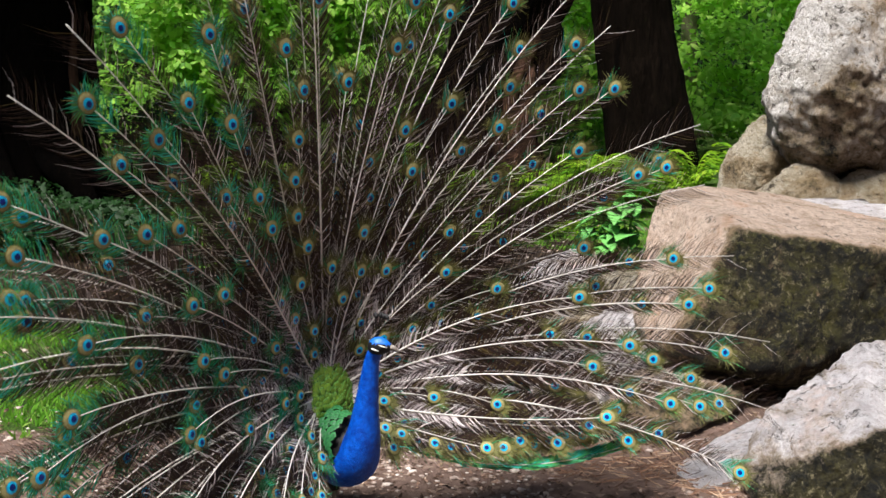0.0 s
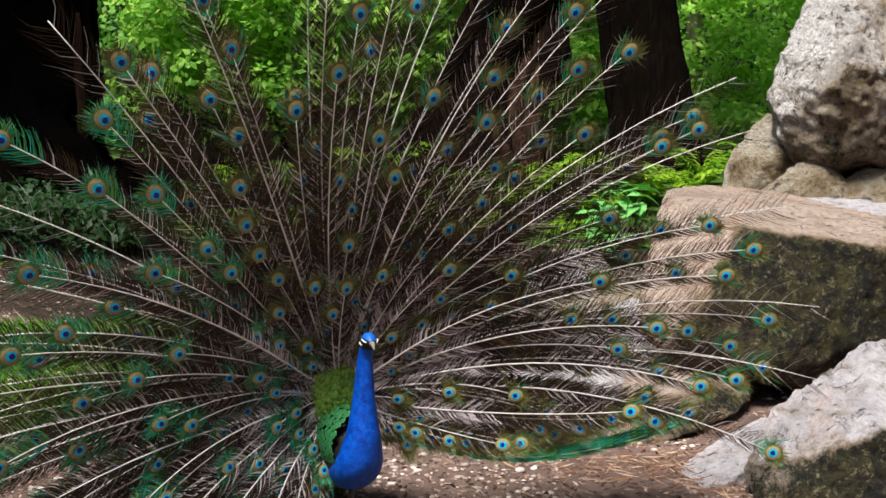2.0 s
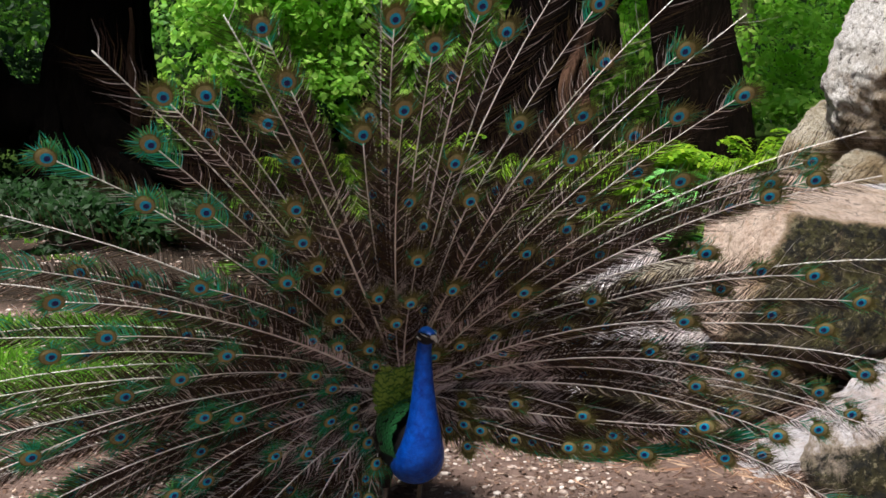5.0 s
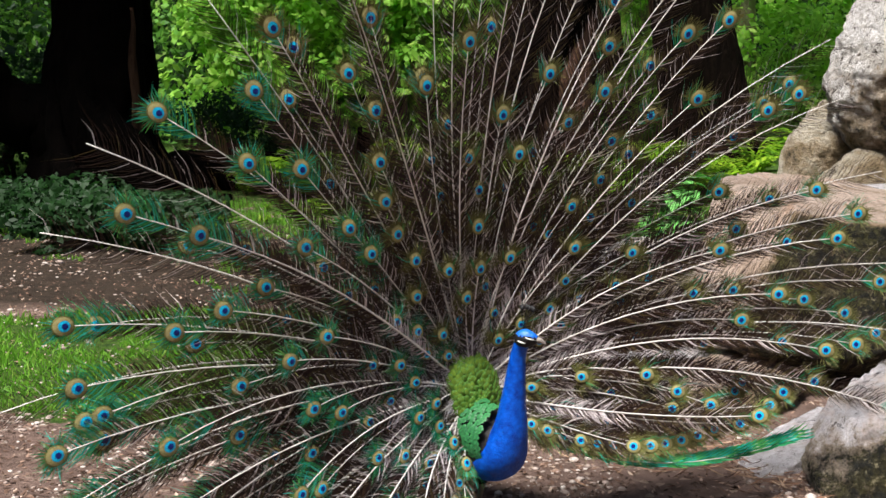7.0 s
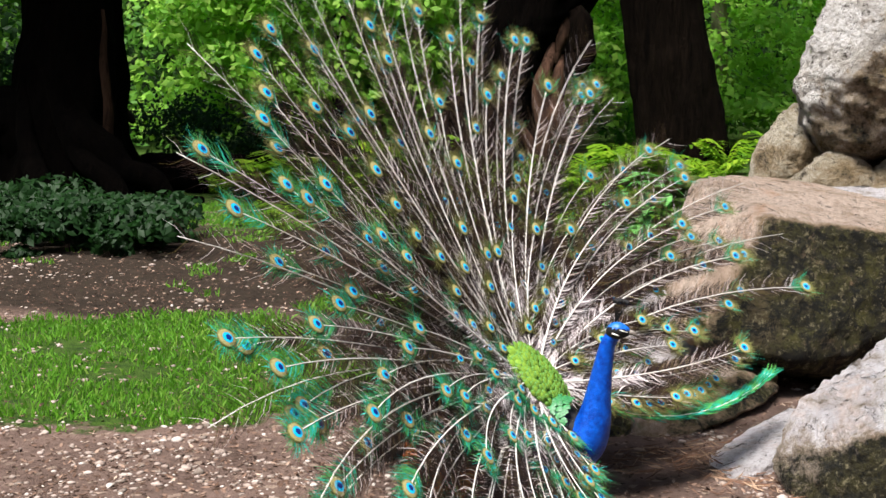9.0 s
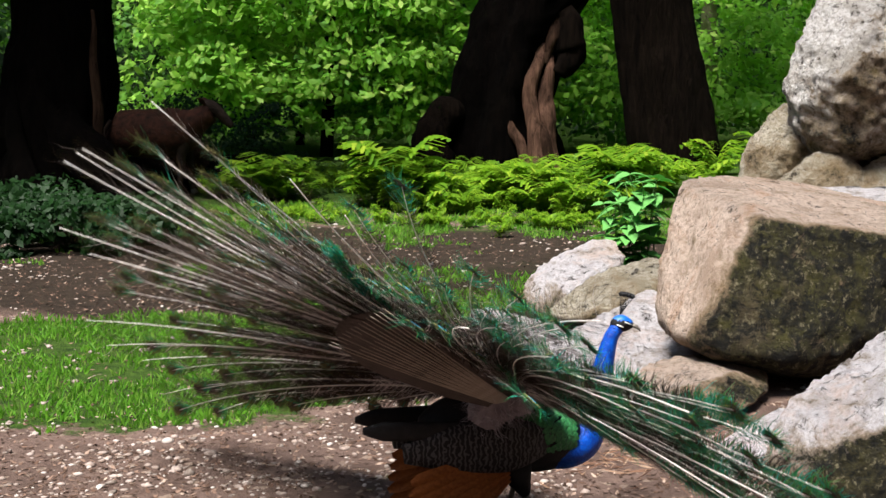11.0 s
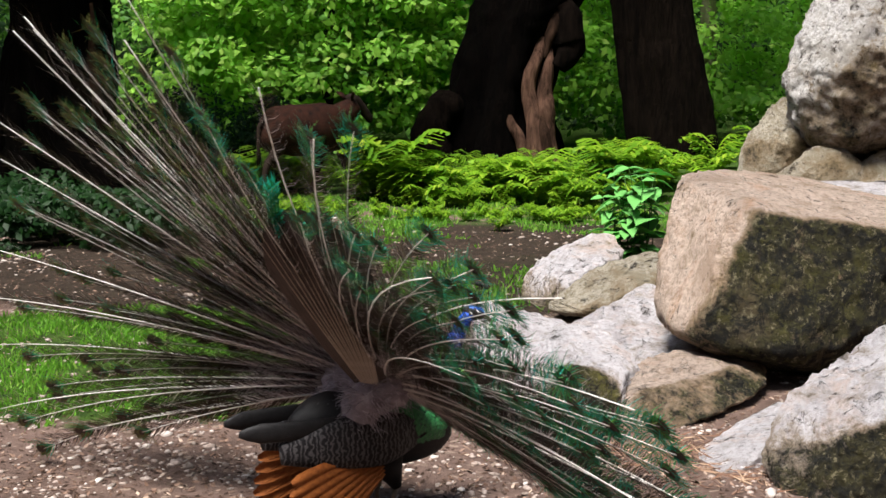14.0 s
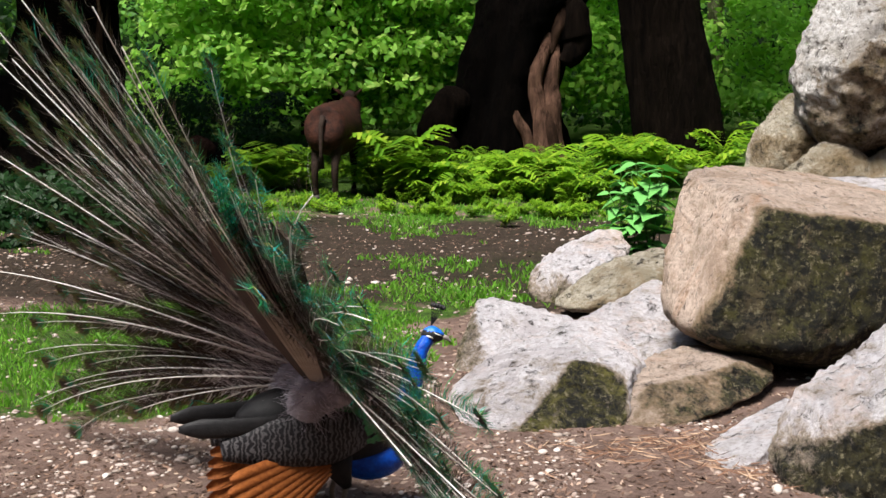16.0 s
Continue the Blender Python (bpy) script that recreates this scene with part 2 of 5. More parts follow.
def boulder(corners, mossy, material, label, rough=0.03, level=6, sharp=40, seed=0, name="boulder"):
    """A broken rock between its corners: flat breaks with worn edges, chips and a rough skin.
    mossy: (azimuth, elevation, amount) of the sides that are overgrown."""
    if level not in ICO:
        ICO[level] = icosphere(level)
    u, faces = ICO[level]
    C = np.array(corners)
    centre = (C.min(0) + C.max(0)) / 2 * 0.5 + C.mean(0) * 0.5
    bm = bmesh.new()
    for c in C - centre:
        bm.verts.new(c)
    bmesh.ops.convex_hull(bm, input=bm.verts)
    bm.normal_update()
    n, d = [], []
    for f in sorted(bm.faces, key=lambda q: -q.calc_area()):
        k = np.array(f.normal)
        h = float(f.normal.dot(f.verts[0].co))
        if h > 0.01 and all(k @ q < 0.985 for q in n):
            n.append(k)
            d.append(h)
    bm.free()
    n, d = np.array(n), np.array(d)
    # chipped facets: shallow cuts off the corners
    rng = np.random.default_rng(100 + seed)
    corner = u / (np.maximum(u @ n.T, 1e-4) / d).max(1)[:, None]
    for _ in range(44 if level > 4 else 6):
        k = corner[rng.integers(len(corner))] + rng.normal(size=3) * 0.25 * d.mean()
        k = k / np.linalg.norm(k)
        n = np.vstack([n, k])
        d = np.append(d, (corner @ k).max() * rng.uniform(0.93, 0.985))
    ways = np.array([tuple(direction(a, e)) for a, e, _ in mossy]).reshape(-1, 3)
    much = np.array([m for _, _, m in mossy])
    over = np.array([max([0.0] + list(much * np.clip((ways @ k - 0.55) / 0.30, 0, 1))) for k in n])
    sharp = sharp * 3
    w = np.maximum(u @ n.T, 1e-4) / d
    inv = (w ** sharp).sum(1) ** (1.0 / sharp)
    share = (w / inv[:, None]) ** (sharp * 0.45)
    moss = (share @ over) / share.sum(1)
    co = u / inv[:, None]
    size = float(d.mean())
    off = Vector((seed * 3.7, seed * 1.3, seed * 5.1))
    out = np.empty_like(co)
    for i in range(len(co)):
        q = Vector(co[i]) + off
        k = noise.fractal(q * (1.5 / size), 0.9, 2.1, 6) * rough * 0.8 + noise.ridged_multi_fractal(q * (2.6 / size), 1.0, 2.2, 4, 1.0, 2.0) * rough * 0.28 - rough * 0.2
        k += noise.fractal(q * (8 / size), 0.7, 2.1, 4) * rough * 0.45 + noise.ridged_multi_fractal(q * (11 / size), 0.9, 2.2, 3, 1.0, 2.0) * rough * 0.12
        # small flat breaks, as on split stone
        cell = noise.cell_vector(q * (5.5 / size) + noise.noise_vector(q * (4 / size)) * 0.6)
        k += (cell.x - 0.5) * rough * 0.25
        out[i] = co[i] + u[i] * k
    me = mesh_of(name, out, faces, material, smooth=True)
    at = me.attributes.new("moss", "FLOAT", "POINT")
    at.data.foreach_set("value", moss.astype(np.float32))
    ob = new(name, me)
    ob.location = centre
    return tagged(ob, label, "rock", "rock pile")


def leaf_cloud(name, centres, normals, sizes, material, seed, aspect=0.55):
    """One mesh of folded leaves: a ridge and two wings each."""
    rng = np.random.default_rng(seed)
    n = len(centres)
    a = rng.normal(size=(n, 3))
    a -= normals * (a * normals).sum(1)[:, None]
    a /= np.linalg.norm(a, axis=1)[:, None] + 1e-9
    b = np.cross(normals, a)
    L, W = sizes[:, None], (sizes * aspect)[:, None]
    base, tip = centres - a * L * 0.5, centres + a * L * 0.5 - normals * L * 0.12
    l = centres - a * L * 0.08 + b * W * 0.5 - normals * L * 0.10
    r = centres - a * L * 0.08 - b * W * 0.5 - normals * L * 0.10
    v = np.stack([base, l, tip, r], 1).reshape(-1, 3)
    i = np.arange(n)[:, None] * 4
    f = np.concatenate([i + [0, 2, 1], i + [0, 3, 2]], 0)
    me = bpy.data.meshes.new(name)
    me.vertices.add(len(v))
    me.vertices.foreach_set("co", v.astype(np.float32).ravel())
    me.loops.add(len(f) * 3)
    me.loops.foreach_set("vertex_index", f.astype(np.int32).ravel())
    me.polygons.add(len(f))
    me.polygons.foreach_set("loop_start", np.arange(0, len(f) * 3, 3, dtype=np.int32))
    me.update(calc_edges=True)
    me.validate()
    me.materials.append(material)
    return me


def clumps(boxes, seed):
    """Leaf places on the shells of many small clumps. Boxes: (x0, x1, y0, y1, z0, z1, clumps, radius, leaves each)."""
    rng = np.random.default_rng(seed)
    C, N = [], []
    for x0, x1, y0, y1, z0, z1, k, rad, m in boxes:
        for _ in range(k):
            c = np.array([rng.uniform(x0, x1), rng.uniform(y0, y1), rng.uniform(z0, z1)])
            rr = rad * rng.uniform(0.6, 1.4)
            u = rng.normal(size=(m, 3))
            u /= np.linalg.norm(u, axis=1)[:, None]
            u[:, 2] = np.abs(u[:, 2]) * 1.1 - 0.30
            q = c + u * rr * np.array([1.15, 1.0, 0.75]) * rng.uniform(0.75, 1.1, size=(m, 1))
            C.append(q)
            nn = u * 0.7 + np.array([0, -0.40, 0.55]) + rng.normal(size=(m, 3)) * 0.60
            N.append(nn / np.linalg.norm(nn, axis=1)[:, None])
    return np.concatenate(C), np.concatenate(N)


# ---- ground ----
def lawn(x, y):
    """How grassy the ground is at a place."""
    g = 0.0
    wx, wy = x, y
    x += 0.55 * noise.noise(Vector((wx * 0.9, wy * 0.9, 11.0))) + 0.25 * noise.noise(Vector((wx * 2.6, wy * 2.6, 5.0)))
    y += 0.75 * noise.noise(Vector((wx * 0.8, wy * 0.8, 21.0))) + 0.30 * noise.noise(Vector((wx * 2.4, wy * 2.4, 9.0)))
    g += max(0.0, min(1.0, (y - 5.1) / 0.5)) * max(0.0, min(1.0, (8.1 - y) / 0.5)) * max(0.0, min(1.0, (0.25 - x) / 0.7)) * 0.82
    g += max(0.0, min(1.0, (y - 7.2) / 0.6)) * max(0.0, min(1.0, (10.0 - y) / 0.6)) * max(0.0, min(1.0, (x + 0.9) / 0.5)) * 0.72
    g += max(0.0, min(1.0, (y - 10.8) / 0.9)) * 0.60 + max(0.0, min(1.0, (y - 14.5) / 1.5)) * 0.3
    return min(g, 1.0)


# darker soil, the mud strip included, from about 7 m to 12.6 m out
def dark_soil(x, y):
    y += 0.5 * noise.noise(Vector((x * 0.9, y * 0.9, 31.0)))
    return max(0.0, min(1.0, (y - 7.2) / 1.2)) * max(0.0, min(1.0, (12.6 - y) / 1.0)) * 1.0


def ground_height(x, y):
    q = Vector((x * 0.5, y * 0.5, 0.3))
    return 0.035 * noise.noise(q) + 0.012 * noise.noise(q * 5) - 0.01


def build_ground():
    ys = np.concatenate([np.linspace(-120, 2.4, 12)[:-1], np.linspace(2.4, 10, 120), np.linspace(10, 26, 60)[1:], np.geomspace(27, 900, 24)])
    xs = np.concatenate([-np.geomspace(6, 900, 22)[::-1], np.linspace(-5.6, 5.6, 150), np.geomspace(6, 900, 22)])
    verts = [(x, y, ground_height(x, y) if abs(x) < 30 and -5 < y < 40 else 0.0) for y in ys for x in xs]
    w = len(xs)
    faces = [(j * w + i, j * w + i + 1, (j + 1) * w + i + 1, (j + 1) * w + i) for j in range(len(ys) - 1) for i in range(w - 1)]
    me = mesh_of("ground", verts, faces, M_GROUND, smooth=True)
    for key, fn in (("green", lawn), ("dark_soil", dark_soil)):
        at = me.attributes.new(key, "FLOAT", "POINT")
        at.data.foreach_set("value", np.array([fn(v[0], v[1]) for v in verts], dtype=np.float32))
    return tagged(new("ground", me), "brown leaf-littered soil with patches of grass", "ground", kind="structure")


build_ground()


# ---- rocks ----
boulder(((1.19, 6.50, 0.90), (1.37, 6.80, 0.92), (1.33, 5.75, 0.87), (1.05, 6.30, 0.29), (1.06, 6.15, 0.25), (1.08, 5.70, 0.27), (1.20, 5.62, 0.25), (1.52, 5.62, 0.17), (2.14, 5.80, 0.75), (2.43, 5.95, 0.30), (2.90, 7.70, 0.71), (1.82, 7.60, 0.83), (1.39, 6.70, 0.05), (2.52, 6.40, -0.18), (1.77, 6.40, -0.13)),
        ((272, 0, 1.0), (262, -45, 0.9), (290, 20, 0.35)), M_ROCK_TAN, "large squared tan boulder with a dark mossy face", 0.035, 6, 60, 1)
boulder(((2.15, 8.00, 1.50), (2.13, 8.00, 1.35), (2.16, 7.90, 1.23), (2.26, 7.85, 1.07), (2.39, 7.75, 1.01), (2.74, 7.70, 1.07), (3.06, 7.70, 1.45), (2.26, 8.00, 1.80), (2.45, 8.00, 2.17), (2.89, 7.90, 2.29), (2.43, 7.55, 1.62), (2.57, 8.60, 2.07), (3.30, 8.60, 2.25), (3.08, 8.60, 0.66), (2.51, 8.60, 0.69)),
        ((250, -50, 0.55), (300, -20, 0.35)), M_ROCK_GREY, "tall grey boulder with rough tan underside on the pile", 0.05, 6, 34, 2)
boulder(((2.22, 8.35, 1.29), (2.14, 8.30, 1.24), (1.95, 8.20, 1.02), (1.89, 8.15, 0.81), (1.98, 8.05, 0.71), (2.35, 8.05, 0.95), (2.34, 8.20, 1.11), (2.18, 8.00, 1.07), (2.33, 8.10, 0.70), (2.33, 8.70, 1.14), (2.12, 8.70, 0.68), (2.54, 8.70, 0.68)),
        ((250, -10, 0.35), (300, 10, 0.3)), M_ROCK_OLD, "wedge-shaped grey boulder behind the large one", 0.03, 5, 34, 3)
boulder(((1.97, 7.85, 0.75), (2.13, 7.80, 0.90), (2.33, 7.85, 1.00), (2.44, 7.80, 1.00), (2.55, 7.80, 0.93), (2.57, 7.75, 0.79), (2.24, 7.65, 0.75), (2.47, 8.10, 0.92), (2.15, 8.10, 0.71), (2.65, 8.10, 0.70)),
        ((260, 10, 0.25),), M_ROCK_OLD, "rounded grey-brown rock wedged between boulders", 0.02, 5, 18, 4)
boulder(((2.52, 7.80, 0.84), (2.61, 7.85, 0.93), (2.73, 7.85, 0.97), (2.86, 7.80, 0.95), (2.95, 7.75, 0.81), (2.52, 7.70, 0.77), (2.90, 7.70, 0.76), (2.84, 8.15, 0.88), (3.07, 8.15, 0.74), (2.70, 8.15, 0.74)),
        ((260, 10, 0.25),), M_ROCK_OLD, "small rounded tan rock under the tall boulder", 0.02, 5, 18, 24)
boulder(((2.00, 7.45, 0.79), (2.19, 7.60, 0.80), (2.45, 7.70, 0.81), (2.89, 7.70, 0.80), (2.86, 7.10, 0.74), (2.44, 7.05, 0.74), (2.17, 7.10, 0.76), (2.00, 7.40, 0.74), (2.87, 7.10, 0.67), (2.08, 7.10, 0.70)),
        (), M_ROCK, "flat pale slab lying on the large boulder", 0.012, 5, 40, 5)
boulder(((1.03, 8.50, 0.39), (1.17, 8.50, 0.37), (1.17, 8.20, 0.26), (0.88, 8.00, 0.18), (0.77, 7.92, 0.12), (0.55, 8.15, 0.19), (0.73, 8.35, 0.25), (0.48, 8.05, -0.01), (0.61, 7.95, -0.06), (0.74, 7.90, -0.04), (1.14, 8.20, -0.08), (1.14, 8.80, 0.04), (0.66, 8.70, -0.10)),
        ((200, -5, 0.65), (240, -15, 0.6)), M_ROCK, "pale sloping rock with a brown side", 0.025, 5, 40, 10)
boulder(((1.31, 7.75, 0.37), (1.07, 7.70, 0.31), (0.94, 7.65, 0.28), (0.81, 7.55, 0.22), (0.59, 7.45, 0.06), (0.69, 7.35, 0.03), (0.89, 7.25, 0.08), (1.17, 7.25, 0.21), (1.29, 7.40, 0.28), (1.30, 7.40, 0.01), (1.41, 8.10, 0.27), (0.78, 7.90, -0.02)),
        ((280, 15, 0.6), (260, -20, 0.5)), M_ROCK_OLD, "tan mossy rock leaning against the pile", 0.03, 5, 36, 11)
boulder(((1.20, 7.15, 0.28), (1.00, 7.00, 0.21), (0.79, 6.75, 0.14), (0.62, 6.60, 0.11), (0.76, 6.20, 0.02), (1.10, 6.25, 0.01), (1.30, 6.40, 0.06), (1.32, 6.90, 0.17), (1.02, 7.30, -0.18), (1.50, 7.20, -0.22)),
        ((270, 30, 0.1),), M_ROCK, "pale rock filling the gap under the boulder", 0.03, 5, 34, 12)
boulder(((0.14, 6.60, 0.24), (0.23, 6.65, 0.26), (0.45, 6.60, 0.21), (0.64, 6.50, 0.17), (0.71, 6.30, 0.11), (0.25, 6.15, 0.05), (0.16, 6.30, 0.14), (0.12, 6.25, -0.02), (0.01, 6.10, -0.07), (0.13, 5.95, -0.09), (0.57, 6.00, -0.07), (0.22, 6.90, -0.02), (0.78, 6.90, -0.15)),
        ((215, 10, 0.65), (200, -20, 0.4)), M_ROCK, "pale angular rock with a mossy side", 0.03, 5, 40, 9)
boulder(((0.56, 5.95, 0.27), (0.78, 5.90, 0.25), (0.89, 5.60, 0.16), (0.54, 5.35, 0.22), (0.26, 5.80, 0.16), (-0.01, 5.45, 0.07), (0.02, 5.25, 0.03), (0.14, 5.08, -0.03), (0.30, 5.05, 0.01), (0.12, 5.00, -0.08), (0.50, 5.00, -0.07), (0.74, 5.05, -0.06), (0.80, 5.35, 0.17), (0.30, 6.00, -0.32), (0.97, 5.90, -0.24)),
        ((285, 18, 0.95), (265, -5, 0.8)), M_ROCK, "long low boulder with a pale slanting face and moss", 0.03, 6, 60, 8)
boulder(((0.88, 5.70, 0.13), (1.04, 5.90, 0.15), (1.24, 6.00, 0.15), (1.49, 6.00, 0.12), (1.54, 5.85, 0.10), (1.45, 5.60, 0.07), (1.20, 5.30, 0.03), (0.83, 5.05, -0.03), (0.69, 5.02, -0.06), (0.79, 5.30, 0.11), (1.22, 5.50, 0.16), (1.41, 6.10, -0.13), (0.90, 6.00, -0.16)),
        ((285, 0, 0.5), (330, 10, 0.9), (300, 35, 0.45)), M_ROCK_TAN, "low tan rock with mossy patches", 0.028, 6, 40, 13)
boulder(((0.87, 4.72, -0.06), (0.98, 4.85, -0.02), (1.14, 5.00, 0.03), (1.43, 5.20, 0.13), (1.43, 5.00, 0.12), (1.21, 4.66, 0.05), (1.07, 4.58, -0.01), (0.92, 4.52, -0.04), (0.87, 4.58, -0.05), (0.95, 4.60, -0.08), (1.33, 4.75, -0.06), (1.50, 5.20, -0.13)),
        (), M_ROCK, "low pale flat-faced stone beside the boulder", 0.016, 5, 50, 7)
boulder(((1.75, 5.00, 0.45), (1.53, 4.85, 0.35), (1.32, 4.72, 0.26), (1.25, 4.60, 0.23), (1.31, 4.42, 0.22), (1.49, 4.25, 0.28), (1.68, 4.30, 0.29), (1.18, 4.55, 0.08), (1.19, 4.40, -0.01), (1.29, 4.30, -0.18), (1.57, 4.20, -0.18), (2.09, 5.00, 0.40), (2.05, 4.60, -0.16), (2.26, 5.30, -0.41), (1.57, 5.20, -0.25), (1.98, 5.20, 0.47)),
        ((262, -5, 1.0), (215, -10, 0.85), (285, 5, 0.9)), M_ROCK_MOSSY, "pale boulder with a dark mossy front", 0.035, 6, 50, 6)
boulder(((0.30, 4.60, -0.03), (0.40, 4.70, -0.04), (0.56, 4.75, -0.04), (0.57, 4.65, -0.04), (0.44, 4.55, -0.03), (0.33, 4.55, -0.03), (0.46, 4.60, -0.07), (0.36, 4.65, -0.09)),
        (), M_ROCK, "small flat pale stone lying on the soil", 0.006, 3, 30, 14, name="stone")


def build_droppings():
    """Small dark pellets dried on the slab."""
    rng = np.random.default_rng(9)
    root = tagged(new("droppings"), "small dark dried droppings on the pale slab", "droppings")
    root.location = (2.29, 7.20, 0.75)
    m = simple("dried_dropping", (0.008, 0.008, 0.009), (0.03, 0.028, 0.026), 60, 0.8)
    U, UF = icosphere(2)
    for _ in range(9):
        r = rng.uniform(0.008, 0.02)
        o = np.array([rng.normal() * 0.035, rng.normal() * 0.03, r * 0.5])
        part("pellet", mesh_of("pellet", U * r * np.array([1.5, 1, 0.7]) + o, UF, m, smooth=True), parent=root)


build_droppings()


# ---- trees ----
def trunk_mesh(points, radii, mat, seed, flutes=0.16, segs=48, steps=60, lump=0.10):
    """A trunk with buttressed, fluted wood along a bent line."""
    P = spline(points, steps)
    R = spline([(r,) for r in radii], steps)[:, 0]
    verts, faces = [], []
    for i in range(steps):
        p = Vector(P[i])
        low = max(0.0, 1.0 - i / (steps * 0.45))
        for k in range(segs):
            a = 2 * math.pi * k / segs
            dirv = Vector((math.cos(a), math.sin(a), 0))
            fl = noise.noise(Vector((math.cos(a) * 1.7 + seed, math.sin(a) * 1.7, i * 0.02))) * flutes * (0.6 + 2.0 * low)
            fl += noise.noise(Vector((math.cos(a) * 4.5, math.sin(a) * 4.5 + seed, i * 0.05))) * flutes * 0.5
            fl += noise.fractal(Vector((p.x + dirv.x, p.y + dirv.y, p.z * 0.7)) * 2.2, 0.8, 2.1, 4) * lump
            verts.append(p + dirv * R[i] * (1 + fl))
    for i in range(steps - 1):
        for k in range(segs):
            a, b = i * segs + k, i * segs + (k + 1) % segs
            faces.append((a, b, b + segs, a + segs))
    faces.append(tuple(range((steps - 1) * segs, steps * segs)))
    return mesh_of("trunk", verts, faces, mat, smooth=True)


def limb(points, radii, mat, parent, name="limb", seed=0, segs=12, steps=24):
    P = spline(points, steps)
    P = np.array([p + np.array(noise.noise_vector(Vector(p) * 2.3 + Vector((seed, 0, 0)))) * radii[1] * 0.6 for p in P])
    R = spline([(r,) for r in radii], steps)[:, 0]
    v, f = loft(P, list(R), segs, wob=0.35, seed=seed)
    return part(name, mesh_of(name, v, f, mat, smooth=True), parent=parent)


def tree(label, points, radii, mat, seed, limbs=(), crown=None, **kw):
    root = tagged(new("tree"), label, "tree", "old trees")
    root.location = points[0]
    o = Vector(points[0])
    rel = [Vector(p) - o for p in points]
    part("trunk", trunk_mesh(rel, radii, mat, seed, **kw), parent=root)
    for i, (pts, rad, m) in enumerate(limbs):
        limb([Vector(p) - o for p in pts], rad, m, root, seed=seed + i)
    if crown:
        C, N = clumps(crown, seed)
        rng = np.random.default_rng(seed)
        part("crown", leaf_cloud("crown", C - np.array(o), N, rng.uniform(0.18, 0.32, len(C)), M_LEAF_SHADE_TONE, seed), parent=root)
    return root


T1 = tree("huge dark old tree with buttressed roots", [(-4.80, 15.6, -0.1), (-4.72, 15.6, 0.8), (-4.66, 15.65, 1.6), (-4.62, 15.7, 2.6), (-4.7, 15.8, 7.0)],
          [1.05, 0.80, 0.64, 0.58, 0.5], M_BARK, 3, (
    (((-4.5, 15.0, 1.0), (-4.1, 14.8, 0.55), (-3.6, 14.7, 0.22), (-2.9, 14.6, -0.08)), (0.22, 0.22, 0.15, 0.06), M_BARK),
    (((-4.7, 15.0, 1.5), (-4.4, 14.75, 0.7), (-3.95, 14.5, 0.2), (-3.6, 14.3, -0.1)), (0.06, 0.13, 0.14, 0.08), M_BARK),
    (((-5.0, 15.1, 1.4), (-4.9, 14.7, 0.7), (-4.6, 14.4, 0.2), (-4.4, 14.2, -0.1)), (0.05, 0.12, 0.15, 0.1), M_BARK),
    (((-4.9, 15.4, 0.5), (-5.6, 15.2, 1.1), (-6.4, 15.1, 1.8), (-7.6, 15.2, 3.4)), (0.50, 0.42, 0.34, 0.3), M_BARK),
    (((-4.08, 15.16, 2.2), (-4.06, 15.06, 1.5), (-4.0, 14.95, 0.75), (-3.9, 14.8, 0.3)), (0.02, 0.05, 0.07, 0.05), M_HEARTWOOD_DARK)),
    # crown out of view, thickened to keep the sun off this trunk
    crown=[(-9.5, -2, 12.5, 18, 5.2, 9, 200, 0.9, 70)])
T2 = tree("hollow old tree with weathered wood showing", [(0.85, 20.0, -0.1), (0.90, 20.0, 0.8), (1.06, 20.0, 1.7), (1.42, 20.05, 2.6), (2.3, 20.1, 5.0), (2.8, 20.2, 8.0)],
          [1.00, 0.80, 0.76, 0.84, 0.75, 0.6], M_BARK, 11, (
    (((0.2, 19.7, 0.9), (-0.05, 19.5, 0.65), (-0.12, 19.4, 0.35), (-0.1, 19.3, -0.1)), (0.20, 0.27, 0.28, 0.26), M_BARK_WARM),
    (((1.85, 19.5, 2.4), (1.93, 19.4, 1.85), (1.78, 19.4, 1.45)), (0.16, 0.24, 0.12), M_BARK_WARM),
    (((1.52, 19.4, 1.9), (1.36, 19.25, 1.3), (1.36, 19.15, 0.7), (1.48, 19.0, -0.05)), (0.05, 0.11, 0.12, 0.13), M_HEARTWOOD),
    (((1.66, 19.4, 1.7), (1.60, 19.3, 1.2), (1.58, 19.2, 0.6), (1.66, 19.1, -0.05)), (0.05, 0.12, 0.13, 0.12), M_HEARTWOOD),
    (((1.46, 19.3, 1.2), (1.48, 19.2, 0.8), (1.52, 19.05, 0.4), (1.58, 19.0, -0.05)), (0.03, 0.08, 0.09, 0.10), M_HEARTWOOD_DARK),
    (((1.70, 19.5, 2.5), (1.66, 19.35, 2.0), (1.52, 19.3, 1.6)), (0.05, 0.10, 0.05), M_HEARTWOOD_DARK),
    (((0.86, 19.25, 1.0), (1.0, 19.12, 0.72), (1.14, 19.05, 0.4), (1.28, 18.95, -0.05)), (0.03, 0.07, 0.08, 0.09), M_HEARTWOOD)),
    crown=[(-1.5, 5, 17.5, 20, 7, 10, 45, 0.9, 60)])
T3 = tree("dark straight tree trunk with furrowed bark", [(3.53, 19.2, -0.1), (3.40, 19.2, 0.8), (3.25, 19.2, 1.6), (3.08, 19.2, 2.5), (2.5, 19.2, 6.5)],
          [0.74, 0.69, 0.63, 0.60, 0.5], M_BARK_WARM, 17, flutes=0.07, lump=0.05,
          crown=[(1, 7, 17, 19.8, 7, 10, 40, 0.9, 60)])
